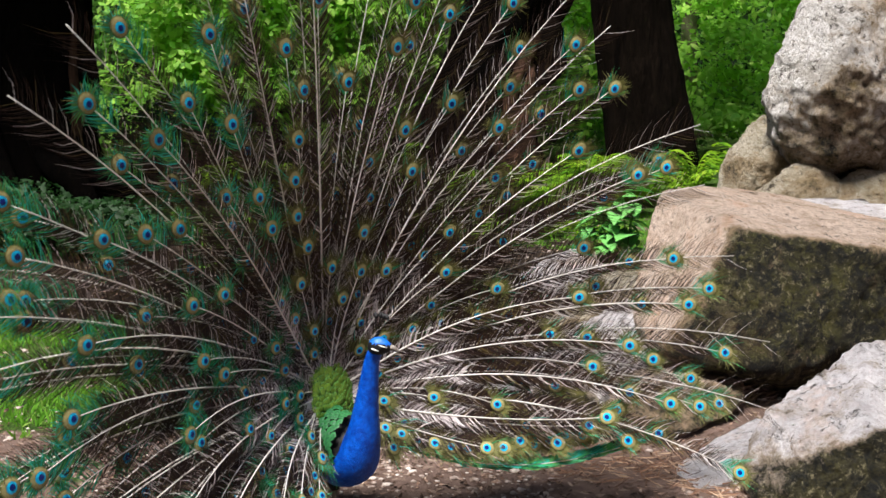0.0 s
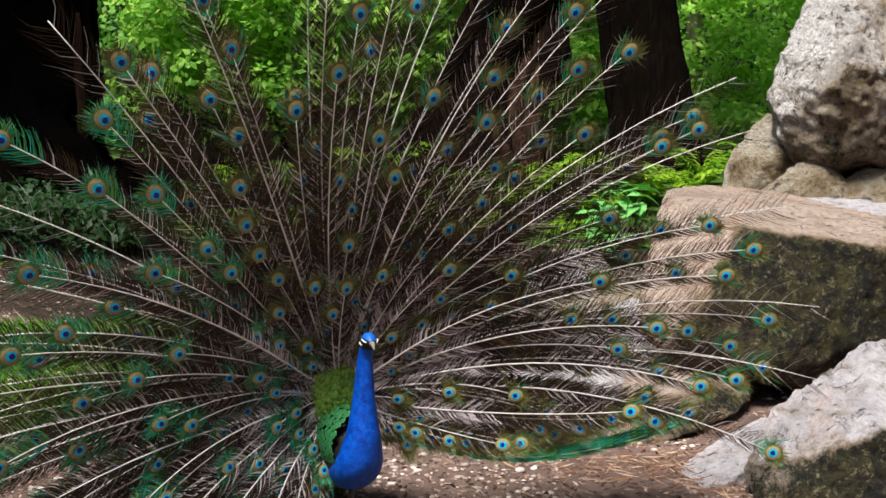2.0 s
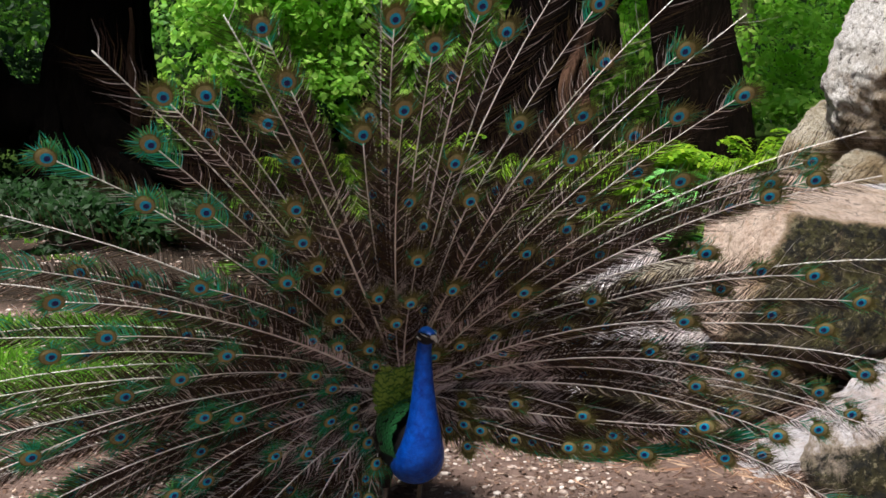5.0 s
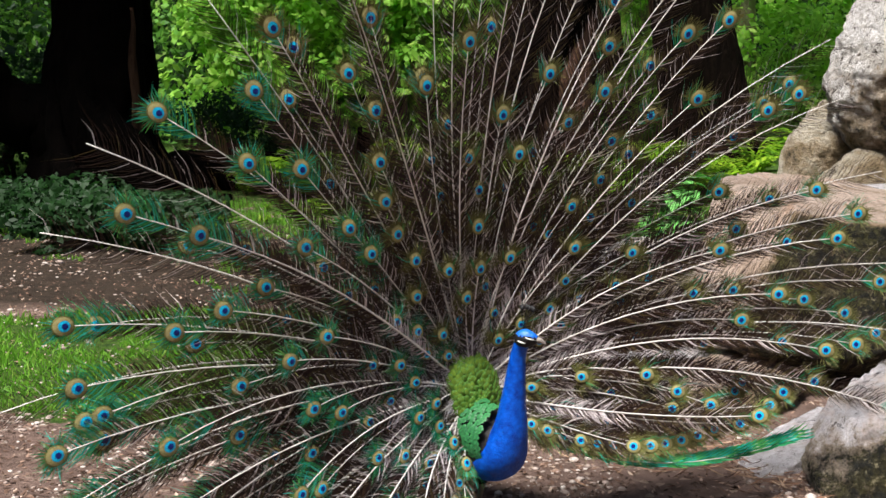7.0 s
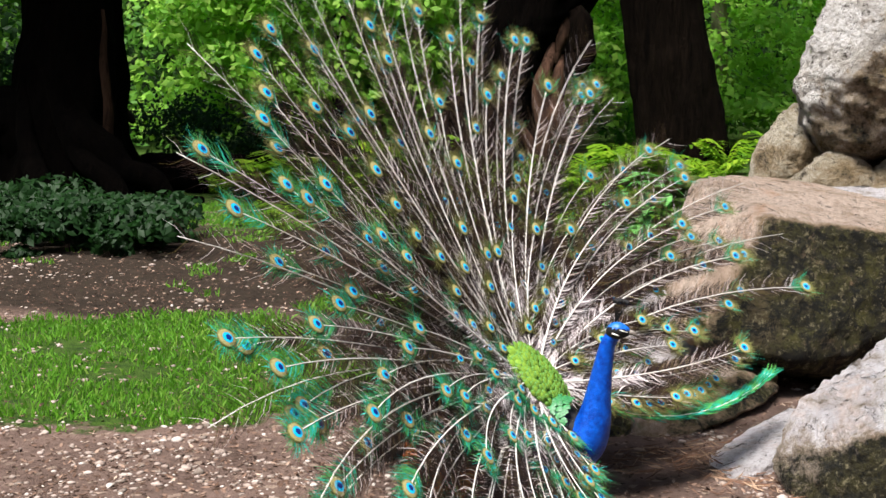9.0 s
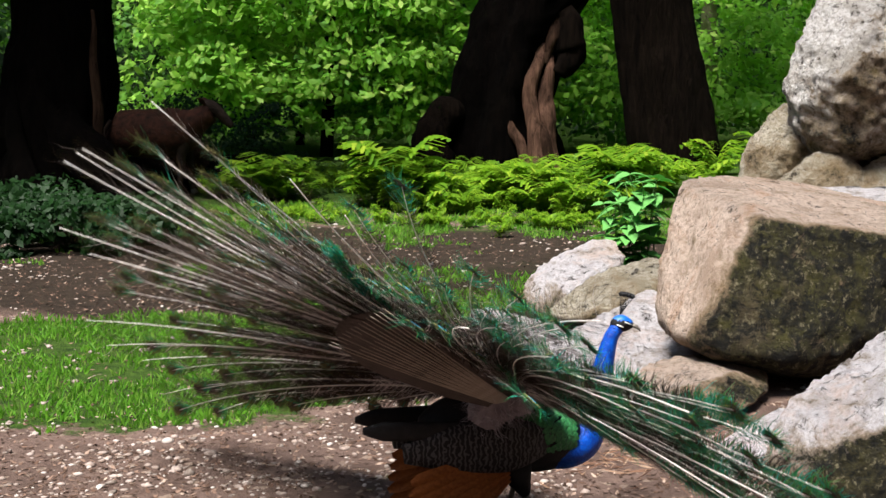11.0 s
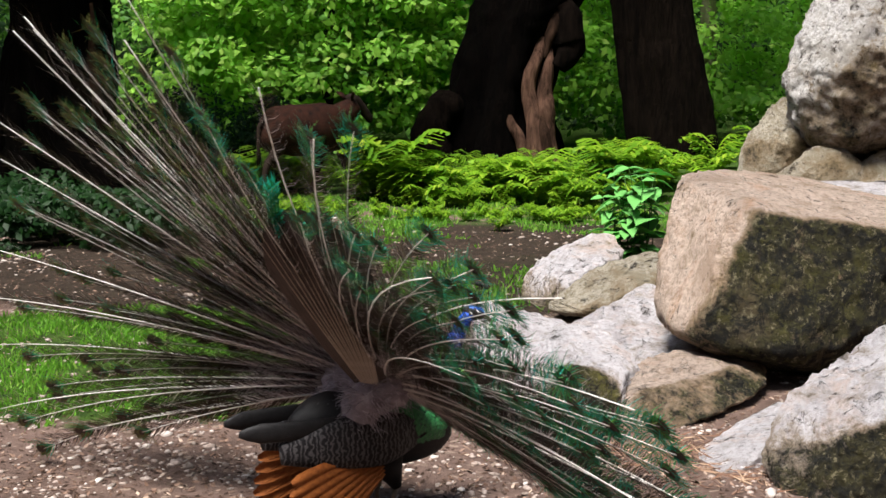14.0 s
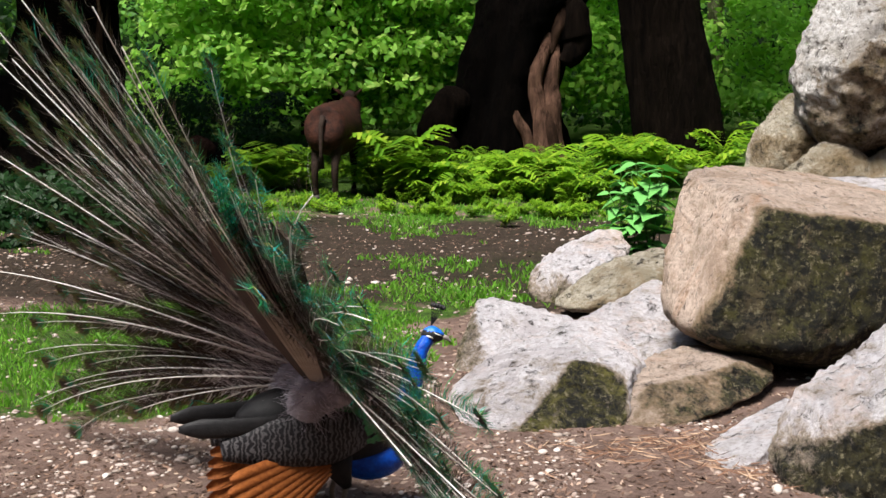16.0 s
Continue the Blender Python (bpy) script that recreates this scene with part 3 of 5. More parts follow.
T4 = tree("slender pale tree trunk", [(5.1, 24.5, -0.1), (5.05, 24.5, 2.0), (4.95, 24.5, 4.5), (4.8, 24.5, 7)], [0.16, 0.15, 0.14, 0.11], M_BARK_PALE, 23,
          flutes=0.03, segs=16, steps=24, lump=0.03)
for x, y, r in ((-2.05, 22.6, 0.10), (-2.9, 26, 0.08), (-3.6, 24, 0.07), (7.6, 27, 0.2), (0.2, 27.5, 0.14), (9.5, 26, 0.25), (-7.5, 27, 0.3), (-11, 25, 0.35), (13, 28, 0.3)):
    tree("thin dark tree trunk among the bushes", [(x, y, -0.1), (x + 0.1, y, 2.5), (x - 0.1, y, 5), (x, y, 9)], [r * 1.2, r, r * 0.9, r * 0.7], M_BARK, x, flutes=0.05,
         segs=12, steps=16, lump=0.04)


# ---- woodland ----
def foliage(name, label, boxes, size, material, seed, category="bush", aspect=0.55):
    C, N = clumps(boxes, seed)
    rng = np.random.default_rng(seed + 1)
    ob = new(name, leaf_cloud(name, C, N, rng.uniform(size[0], size[1], len(C)), material, seed, aspect))
    return tagged(ob, label, category, kind="stuff")


def build_backdrop():
    """Far, dark wood that closes the clearing on all sides; unseen behind the camera, raised to block low sky light."""
    V, F = [], []
    seg, rows = 96, 10
    for j in range(rows + 1):
        for k in range(seg):
            a = math.tau * k / seg
            r = 42 + 2.5 * noise.noise(Vector((math.cos(a) * 6, math.sin(a) * 6, j * 0.8)))
            V.append((math.cos(a) * r, math.sin(a) * r + 2, j * 2.6 - 0.5 + (2.5 * noise.noise(Vector((math.cos(a) * 9, math.sin(a) * 9, 4))) if j == rows else 0)))
    for j in range(rows):
        for k in range(seg):
            a, b = j * seg + k, j * seg + (k + 1) % seg
            F.append((a, b, b + seg, a + seg))
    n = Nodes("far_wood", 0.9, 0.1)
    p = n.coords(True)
    # near-black green: the wood's inner shade is put into the colour
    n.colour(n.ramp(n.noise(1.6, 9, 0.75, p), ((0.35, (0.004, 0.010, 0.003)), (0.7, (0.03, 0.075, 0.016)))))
    n.bump(n.noise(3, 8, 0.75, p), 1.0, 0.5)
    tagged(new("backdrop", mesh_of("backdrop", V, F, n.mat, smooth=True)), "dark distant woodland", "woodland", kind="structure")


build_backdrop()
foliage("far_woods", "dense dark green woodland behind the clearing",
        [(-26, 26, 27, 34, 0, 10, 900, 1.3, 80), (-22, -8, 18, 27, 0, 6, 160, 1.2, 60), (9, 22, 18, 27, 0, 6, 150, 1.2, 60)], (0.14, 0.30), M_LEAF_SHADE_TONE, 31, "woodland")
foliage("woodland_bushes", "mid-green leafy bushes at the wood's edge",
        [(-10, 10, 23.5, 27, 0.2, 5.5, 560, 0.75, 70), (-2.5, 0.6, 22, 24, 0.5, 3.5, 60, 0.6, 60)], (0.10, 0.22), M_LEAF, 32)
foliage("sun_toned_bushes", "bright green leafy bushes, sunlight put into their colour",
        [(-5.0, 1.2, 21.2, 24.0, 0.4, 4.4, 420, 0.5, 70), (1.6, 3.2, 22.5, 24, 0.4, 4.0, 60, 0.5, 60), (4.6, 10, 21.5, 24, 0.3, 4.4, 150, 0.55, 70)], (0.11, 0.23), M_LEAF_SUN_TONE, 33)
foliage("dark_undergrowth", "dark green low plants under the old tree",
        [(-3.7, -2.3, 10.2, 11.6, 0.0, 0.34, 80, 0.17, 90), (-6.5, -3.6, 11.2, 12.6, 0.0, 0.35, 80, 0.28, 70), (-4.2, -2.6, 11.8, 12.8, 0.0, 0.12, 50, 0.2, 60), (-4.4, -2.2, 17.6, 19.4, 0.0, 1.0, 60, 0.3, 70), (-9.5, -5.0, 16.0, 18.5, 0.0, 1.6, 150, 0.4, 70)], (0.05, 0.11), M_LEAF_SHADE_TONE, 35, "undergrowth")


def fern_tuft(rng, V, F, x, y, h, fronds):
    """Arching fronds from one root, each a row of paired leaflets that shrink to the tip."""
    z0 = ground_height(x, y)
    for _ in range(fronds):
        a = rng.uniform(0, math.tau)
        L = h * rng.uniform(0.55, 1.05)
        rise = rng.uniform(0.65, 1.4)
        out = np.array([math.cos(a), math.sin(a), 0.0])
        side = np.array([-math.sin(a), math.cos(a), 0.0])
        n = 13
        for i in range(2, n + 1):
            u = i / n
            p = np.array([x, y, z0]) + out * (L * 0.62 * u ** 1.3) + np.array([0, 0, 1]) * (L * rise * (u * 1.5 - 0.95 * u * u))
            w = L * 0.30 * math.sin(math.pi * min(1.0, 0.12 + u * 0.88)) * rng.uniform(0.8, 1.15) + 0.012
            for s in (-1, 1):
                tip = p + side * (s * w) + out * (w * 0.35) + np.array([0, 0, -0.25 * w + rng.normal() * 0.015])
                k = len(V)
                g = out * (L * 0.045)
                V += [p - g * 0.6, p + g, tip + g * 0.4, tip - g * 0.3]
                F.append((k, k + 1, k + 2, k + 3))


def build_ferns():
    rng = np.random.default_rng(34)
    # banks: x, y, half width, half depth, height, tufts
    banks = ((-2.05, 15.0, 0.30, 0.4, 0.62, 14), (-2.75, 15.6, 0.5, 0.5, 0.42, 9), (-1.55, 16.8, 0.5, 0.4, 0.28, 7), (-0.48, 14.2, 0.34, 0.4, 0.72, 17), (-0.9, 15.7, 0.4, 0.4, 0.34, 7),
             (0.20, 13.7, 0.30, 0.35, 0.34, 10), (0.30, 15.8, 0.7, 0.8, 0.34, 13), (0.85, 14.0, 0.36, 0.4, 0.58, 16), (1.45, 13.6, 0.30, 0.4, 0.36, 10), (1.35, 15.6, 0.5, 0.7, 0.40, 12),
             (2.0, 14.4, 0.32, 0.5, 0.62, 13), (2.6, 16.0, 0.6, 0.8, 0.52, 14), (0.6, 17.6, 1.2, 0.8, 0.32, 14), (-0.9, 18.2, 1.0, 0.8, 0.3, 11), (2.6, 17.8, 0.8, 0.8, 0.45, 12),
             (5.0, 17.6, 1.2, 1.0, 0.75, 24), (-4.0, 17.5, 1.0, 0.8, 0.5, 10), (1.0, 12.7, 0.9, 0.6, 0.16, 26), (-0.2, 12.8, 0.8, 0.6, 0.14, 22), (-1.4, 13.2, 0.7, 0.8, 0.12, 22))
    V, F = [], []
    for bx, by, hw, hd, h, n in banks:
        for _ in range(n):
            x, y = bx + rng.normal() * hw * 0.6, by + rng.normal() * hd * 0.6
            fall = math.exp(-((x - bx) / hw) ** 2 * 0.5)
            fern_tuft(rng, V, F, x, y, h * (0.55 + 0.6 * fall) * rng.uniform(0.8, 1.2), int(rng.integers(9, 15)))
    tagged(new("ferns", mesh_of("ferns", V, F, M_FERN)), "bright green ferns in uneven clumps round the tree feet", "fern", kind="stuff")


build_ferns()


def build_grass():
    rng = np.random.default_rng(7)
    V, F = [], []
    n = 0
    for _ in range(70000):
        y = rng.uniform(5.0, 14.5)
        x = rng.uniform(-0.40, 0.26) * y
        k = lawn(x, y) + 0.8 * noise.noise(Vector((x * 1.4, y * 1.4, 2.0))) + 0.6 * noise.noise(Vector((x * 5, y * 5, 2.0)))
        if k < 0.5 or n >= 30000:
            continue
        z = ground_height(x, y)
        h = rng.uniform(0.02, 0.055) * (1.0 + 0.5 * noise.noise(Vector((x * 3, y * 3, 0))))
        a = rng.uniform(0, math.tau)
        w = 0.0035 + y * 0.0003
        dx, dy = math.cos(a) * w, math.sin(a) * w
        lx, ly = rng.normal() * 0.02, rng.normal() * 0.02
        V += [(x - dx, y - dy, z - 0.005), (x + dx, y + dy, z - 0.005), (x + dx * 0.6 + lx * 0.4, y + dy * 0.6 + ly * 0.4, z + h * 0.6), (x + lx, y + ly, z + h)]
        F += [(n * 4, n * 4 + 1, n * 4 + 2), (n * 4, n * 4 + 2, n * 4 + 3)]
        n += 1
    tagged(new("grass", mesh_of("grass", V, F, M_GRASS)), "short bright green grass in patches", "grass", kind="stuff")


build_grass()


# ---- litter, pebbles, plants ----
def build_pebbles():
    rng = np.random.default_rng(12)
    bm = bmesh.new()
    bmesh.ops.create_icosphere(bm, subdivisions=1, radius=1)
    U = np.array([tuple(v.co) for v in bm.verts])
    UF = np.array([[v.index for v in f.verts] for f in bm.faces])
    bm.free()
    V, F = [], []
    count = 0
    for _ in range(60000):
        y = 3.3 + 9.2 * rng.random() ** 1.8
        x = rng.uniform(-0.42, 0.42) * y
        g = lawn(x, y)
        if rng.random() < max(g * 0.93, 0.75 * min(1.0, max(0.0, y - 6.8))) or noise.noise(Vector((x * 2, y * 2, 7))) < 0.0 + 0.3 * (rng.random() - 0.5):
            continue
        s = 0.004 + 0.012 * rng.random() ** 2.6 + 0.0010 * max(0, y - 4)
        if rng.random() < 0.03:
            s *= 1.9
        m = U * (s * np.array([rng.uniform(0.8, 1.7), rng.uniform(0.7, 1.3), rng.uniform(0.35, 0.7)])) * rng.uniform(0.75, 1.2, size=(len(U), 1))
        a = rng.uniform(0, math.tau)
        c, sn = math.cos(a), math.sin(a)
        m = np.stack([m[:, 0] * c - m[:, 1] * sn, m[:, 0] * sn + m[:, 1] * c, m[:, 2]], 1) + np.array([x, y, ground_height(x, y) + s * 0.15])
        F.append(UF + len(V) * len(U))
        V.append(m)
        count += 1
        if count >= 6000:
            break
    n = Nodes("pebble", 0.85, 0.3)
    rnd = n.add("ShaderNodeNewGeometry").outputs["Random Per Island"]
    c = n.ramp(rnd, ((0.0, (0.10, 0.07, 0.055)), (0.40, (0.24, 0.17, 0.14)), (0.70, (0.33, 0.25, 0.22)), (0.88, (0.50, 0.43, 0.39)), (1.0, (0.70, 0.64, 0.59))))
    n.colour(n.mix(0.35, c, n.ramp(n.noise(60), ((0.3, (0.12, 0.09, 0.07)), (0.7, (0.6, 0.54, 0.48))))))
    n.bump(n.noise(120), 0.4, 0.003)
    tagged(new("pebbles", mesh_of("pebbles", np.concatenate(V), np.concatenate(F), n.mat, smooth=True)), "scattered pale and brown pebbles on soil", "pebbles", kind="stuff")


def build_litter():
    rng = np.random.default_rng(21)
    C, N, S = [], [], []
    for _ in range(30000):
        y = 3.3 + 9.5 * rng.random() ** 1.4
        x = rng.uniform(-0.42, 0.42) * y
        if rng.random() < lawn(x, y) * 0.9:
            continue
        C.append((x, y, ground_height(x, y) + 0.006))
        nn = np.array([rng.normal() * 0.25, rng.normal() * 0.25, 1])
        N.append(nn / np.linalg.norm(nn))
        S.append(rng.uniform(0.012, 0.04))
    n = Nodes("dead_leaf", 0.9, 0.15)
    rnd = n.add("ShaderNodeNewGeometry").outputs["Random Per Island"]
    n.colour(n.ramp(rnd, ((0.0, (0.03, 0.018, 0.012)), (0.5, (0.11, 0.065, 0.046)), (0.85, (0.24, 0.155, 0.115)), (1.0, (0.42, 0.32, 0.25)))))
    me = leaf_cloud("leaf_litter", np.array(C), np.array(N), np.array(S), n.mat, 21, 0.42)
    tagged(new("leaf_litter", me), "dry brown leaf litter and wood chips", "leaf litter", kind="stuff")


build_pebbles()
build_litter()


def build_needles():
    """Dry needles and twigs washed together at the foot of the rocks."""
    rng = np.random.default_rng(61)
    C, N, S = [], [], []
    for cx, cy, sx, sy, k in ((1.00, 4.85, 0.16, 0.12, 190), (1.16, 4.50, 0.14, 0.08, 120), (0.70, 4.80, 0.22, 0.10, 110)):
        for _ in range(k):
            x, y = cx + rng.normal() * sx, cy + rng.normal() * sy
            C.append((x, y, ground_height(x, y) + 0.012 + 0.01 * rng.random()))
            nn = np.array([rng.normal() * 0.2, rng.normal() * 0.2, 1])
            N.append(nn / np.linalg.norm(nn))
            S.append(rng.uniform(0.05, 0.13))
    n = Nodes("dry_needle", 0.8, 0.2)
    rnd = n.add("ShaderNodeNewGeometry").outputs["Random Per Island"]
    n.colour(n.ramp(rnd, ((0.0, (0.06, 0.03, 0.02)), (0.6, (0.17, 0.09, 0.055)), (1.0, (0.40, 0.28, 0.19)))))
    me = leaf_cloud("dry_needles", np.array(C), np.array(N), np.array(S), n.mat, 61, 0.022)
    tagged(new("dry_needles", me), "dry reddish needles and twigs between the rocks", "needles", kind="stuff")


build_needles()


def leaf_blade(L, W):
    """One pointed, toothed leaf that lies along x and droops at its tip."""
    V, F = [], []
    n = 9
    for i in range(n):
        u = i / (n - 1)
        w = W * math.sin(math.pi * min(1, u * 1.02) ** 0.75) * (1 + 0.10 * (i % 2)) + 0.0015
        z = -0.35 * L * u * u
        V += [(u * L, -w / 2, z + 0.10 * w), (u * L, 0, z), (u * L, w / 2, z + 0.10 * w)]
    for i in range(n - 1):
        a = i * 3
        F += [(a, a + 3, a + 4, a + 1), (a + 1, a + 4, a + 5, a + 2)]
    o = len(V)
    V += [(v[0], v[1], v[2] - 0.0015) for v in V]
    F += [tuple(reversed([k + o for k in f])) for f in F]
    return mesh_of("leaf", V, F, M_NETTLE, smooth=True)


def build_nettle(x, y, z):
    root = tagged(new("nettle_plant"), "bushy light green nettle growing between rocks", "plant")
    root.location = (x, y, z)
    rng = np.random.default_rng(77)
    meshes = [leaf_blade(0.18, 0.10), leaf_blade(0.14, 0.08), leaf_blade(0.21, 0.12)]
    m_stem = simple("green_stem", (0.05, 0.12, 0.03), (0.10, 0.20, 0.05), 20)
    for k in range(12):
        a = rng.uniform(0, math.tau)
        lean = rng.uniform(0.05, 0.24)
        h = rng.uniform(0.56, 0.84)
        bx, by = rng.normal() * 0.09, rng.normal() * 0.04
        pts = [(bx, by, 0), (bx + math.cos(a) * lean * 0.4, by + math.sin(a) * lean * 0.4, h * 0.55), (bx + math.cos(a) * lean, by + math.sin(a) * lean, h)]
        v, f = loft(spline(pts, 9), [0.006 - 0.0005 * i for i in range(9)], 6)
        stem = part("stem", mesh_of("stem", v, f, m_stem, smooth=True), parent=root)
        P = spline(pts, 30)
        for i in range(7):
            p = P[6 + int(i * 3.4) if i < 6 else 29]
            for s in (0, 180):
                m = part("leaf", meshes[int(rng.integers(3))], parent=stem)
                sc = (1.0 if i < 4 else 0.7) * rng.uniform(0.8, 1.2)
                m.matrix_basis = pose(p[0], p[1], p[2], rng.normal() * 12, rng.uniform(-18, 16), s + i * 90 + rng.normal() * 22) @ Matrix.Diagonal((sc, sc, sc, 1))


build_nettle(1.40, 8.62, 0.0)


def build_log():
    root = tagged(new("fallen_log"), "dark fallen log with a reddish broken end", "log")
    P = spline([(-3.9, 16.1, 0.16), (-3.3, 16.0, 0.2), (-2.7, 15.8, 0.2), (-2.3, 15.6, 0.18)], 20)
    v, f = loft(P, [0.27 + 0.03 * math.sin(i) for i in range(20)], 20, wob=0.3, seed=4)
    part("bark", mesh_of("bark", v, f, M_BARK, smooth=True), parent=root)
    P = spline([(-3.35, 15.75, 0.34), (-3.05, 15.7, 0.42), (-2.85, 15.65, 0.36)], 10)
    v, f = loft(P, [0.02, 0.07, 0.1, 0.12, 0.12, 0.12, 0.12, 0.1, 0.08, 0.02], 14, wob=0.5, seed=9)
    part("broken_wood", mesh_of("broken_wood", v, f, bark("red_wood", (0.008, 0.005, 0.004), (0.05, 0.024, 0.018)), smooth=True), parent=root, label="reddish broken wood")


build_log()


# ---- peacock ----
def turn(axis, deg):
    return Matrix.Rotation(radians(deg), 4, axis)


def sheen(name, c1, c2, scale, rough=0.4, spec=0.5, aniso=(1, 1, 1), bump=0.4, dist=0.004):
    n = Nodes(name, rough, spec)
    mp = n.add("ShaderNodeMapping")
    mp.inputs["Scale"].default_value = aniso
    n.link(n.coords(), mp.inputs["Vector"])
    f = n.noise(scale, 6, 0.65, mp.outputs[0])
    n.colour(n.ramp(f, ((0.3, c1), (0.7, c2))))
    n.bump(n.noise(scale * 3, 5, 0.6, mp.outputs[0]), bump, dist)
    return n.mat


def let_through(n, c, share):
    """Lets a share of the light through, as thin horn and barbs do."""
    tr = n.add("ShaderNodeBsdfTranslucent")
    if isinstance(c, tuple):
        tr.inputs["Color"].default_value = (*c, 1)
    else:
        n.link(c, tr.inputs["Color"])
    mx = n.add("ShaderNodeMixShader")
    mx.inputs[0].default_value = share
    n.link(n.bsdf.outputs[0], mx.inputs[1])
    n.link(tr.outputs[0], mx.inputs[2])
    n.link(mx.outputs[0], n.t.nodes["Material Output"].inputs["Surface"])
    return n.mat


def quill():
    n = Nodes("ivory_shaft", 0.32, 0.4)
    n.colour(n.ramp(n.noise(14), ((0.3, (0.80, 0.74, 0.68)), (0.7, (0.97, 0.95, 0.92)))))
    return let_through(n, (0.97, 0.95, 0.92), 0.3)


def by_piece(name, stops, rough=0.5, spec=0.4):
    """Colour that differs from barb to barb."""
    n = Nodes(name, rough, spec)
    c = n.ramp(n.add("ShaderNodeNewGeometry").outputs["Random Per Island"], stops)
    n.colour(c)
    return let_through(n, c, 0.22)


M_BLUE = sheen("blue_plumage", (0.0, 0.022, 0.22), (0.0, 0.10, 0.60), 40, 0.42, 0.3, bump=0.6, dist=0.006)
M_BLUE_TOP = sheen("bright_blue_plumage", (0.0, 0.06, 0.36), (0.006, 0.16, 0.66), 80, 0.4, 0.5)
M_BLACK = sheen("black_plumage", (0.004, 0.004, 0.005), (0.016, 0.015, 0.016), 50, 0.6, 0.3)
M_WHITE_SKIN = simple("white_face_skin", (0.62, 0.60, 0.55), (0.8, 0.78, 0.74), 60)
M_BEAK = simple("horn_beak", (0.12, 0.10, 0.09), (0.24, 0.21, 0.18), 40, 0.45)
M_LEG = simple("scaly_leg", (0.16, 0.13, 0.10), (0.30, 0.25, 0.2), 90, 0.6)
M_SHAFT = quill()
# the palest tenth of the barbs paints in their gloss
M_BARB = by_piece("bronze_barb", ((0.0, (0.008, 0.004, 0.004)), (0.60, (0.034, 0.016, 0.013)), (0.78, (0.07, 0.040, 0.018)), (0.89, (0.14, 0.11, 0.035)), (0.905, (0.56, 0.46, 0.45)), (1.0, (0.88, 0.80, 0.79))))
M_BARB_GREEN = by_piece("green_barb", ((0.0, (0.008, 0.10, 0.035)), (0.45, (0.03, 0.36, 0.13)), (0.66, (0.15, 0.44, 0.08)), (0.74, (0.01, 0.38, 0.28)), (1.0, (0.04, 0.58, 0.48))))
M_DOWN = by_piece("pale_down", ((0.0, (0.02, 0.012, 0.012)), (0.45, (0.14, 0.10, 0.10)), (0.55, (0.62, 0.54, 0.55)), (1.0, (0.92, 0.86, 0.87))), 0.6, 0.3)
M_EYE_RIM = simple("eye_rim_green", (0.09, 0.10, 0.025), (0.20, 0.19, 0.06), 200, 0.45)
M_EYE_TAN = simple("eye_tan", (0.22, 0.20, 0.07), (0.40, 0.36, 0.17), 150, 0.45)
M_EYE_TEAL = simple("eye_turquoise", (0.0, 0.34, 0.62), (0.01, 0.55, 0.90), 150, 0.35)
M_EYE_BLUE = simple("eye_blue", (0.003, 0.006, 0.06), (0.008, 0.03, 0.28), 150, 0.35)
M_EYE_BACK = simple("eye_back_brown", (0.05, 0.035, 0.03), (0.12, 0.09, 0.075), 120, 0.7)
M_SCALE = by_piece("golden_green_scale", ((0.0, (0.10, 0.27, 0.03)), (0.6, (0.25, 0.43, 0.05)), (1.0, (0.44, 0.52, 0.09))), 0.35, 0.6)
M_COVERT = sheen("teal_covert", (0.004, 0.06, 0.025), (0.05, 0.26, 0.08), 60, 0.4, 0.5)
M_SCALE_EDGE = simple("scale_dark_edge", (0.05, 0.15, 0.02), (0.13, 0.28, 0.04), 100, 0.6)
M_TAIL = sheen("brown_tail_feather", (0.045, 0.035, 0.030), (0.12, 0.092, 0.082), 30, 0.65, 0.3, (4, 4, 0.3))
M_TAIL_SHAFT = simple("tan_quill", (0.32, 0.26, 0.21), (0.52, 0.45, 0.38), 20, 0.5)
M_RUST = sheen("rust_flight_feather", (0.20, 0.055, 0.012), (0.40, 0.13, 0.030), 25, 0.6, 0.3, (0.4, 3, 3))
M_FLUFF = by_piece("grey_fluff", ((0.0, (0.30, 0.27, 0.31)), (0.6, (0.50, 0.46, 0.52)), (1.0, (0.70, 0.66, 0.71))), 0.95, 0.05)
M_FLUFF_CORE = simple("grey_fluff_core", (0.20, 0.17, 0.19), (0.42, 0.37, 0.40), 30, 0.95)


def barred():
    n = Nodes("barred_wing", 0.6, 0.3)
    w = n.add("ShaderNodeTexWave", Scale=22.0, Distortion=7.0, Detail=2.0)
    w.inputs["Detail Scale"].default_value = 2.5
    n.link(n.coords(), w.inputs["Vector"])
    n.colour(n.ramp(w.outputs["Fac"], ((0.52, (0.010, 0.009, 0.011)), (0.85, (0.085, 0.08, 0.083)))))
    n.bump(w.outputs["Fac"], 0.3, 0.004)
    return n.mat


M_WING = barred()


def strips(rng, bases, dirs, lengths, widths, bend, out, mat_index, taper=0.25):
    """Adds tapered, bent strips (two quads) to out = [verts, faces, index]."""
    V, F, I = out
    for b, d, l, w, bd in zip(bases, dirs, lengths, widths, bend):
        d = Vector(d).normalized()
        s = d.cross(Vector((1, 0, 0)))
        if s.length < 0.1:
            s = Vector((0, 1, 0))
        s = s.normalized() * w
        b = Vector(b)
        m = b + d * l * 0.55
        e = b + d * l + Vector(bd) * l
        k = len(V)
        V += [b - s, b + s, m - s * 0.8, m + s * 0.8, e + s * taper]
        F += [(k, k + 1, k + 3, k + 2), (k + 2, k + 3, k + 4)]
        I += [mat_index, mat_index]


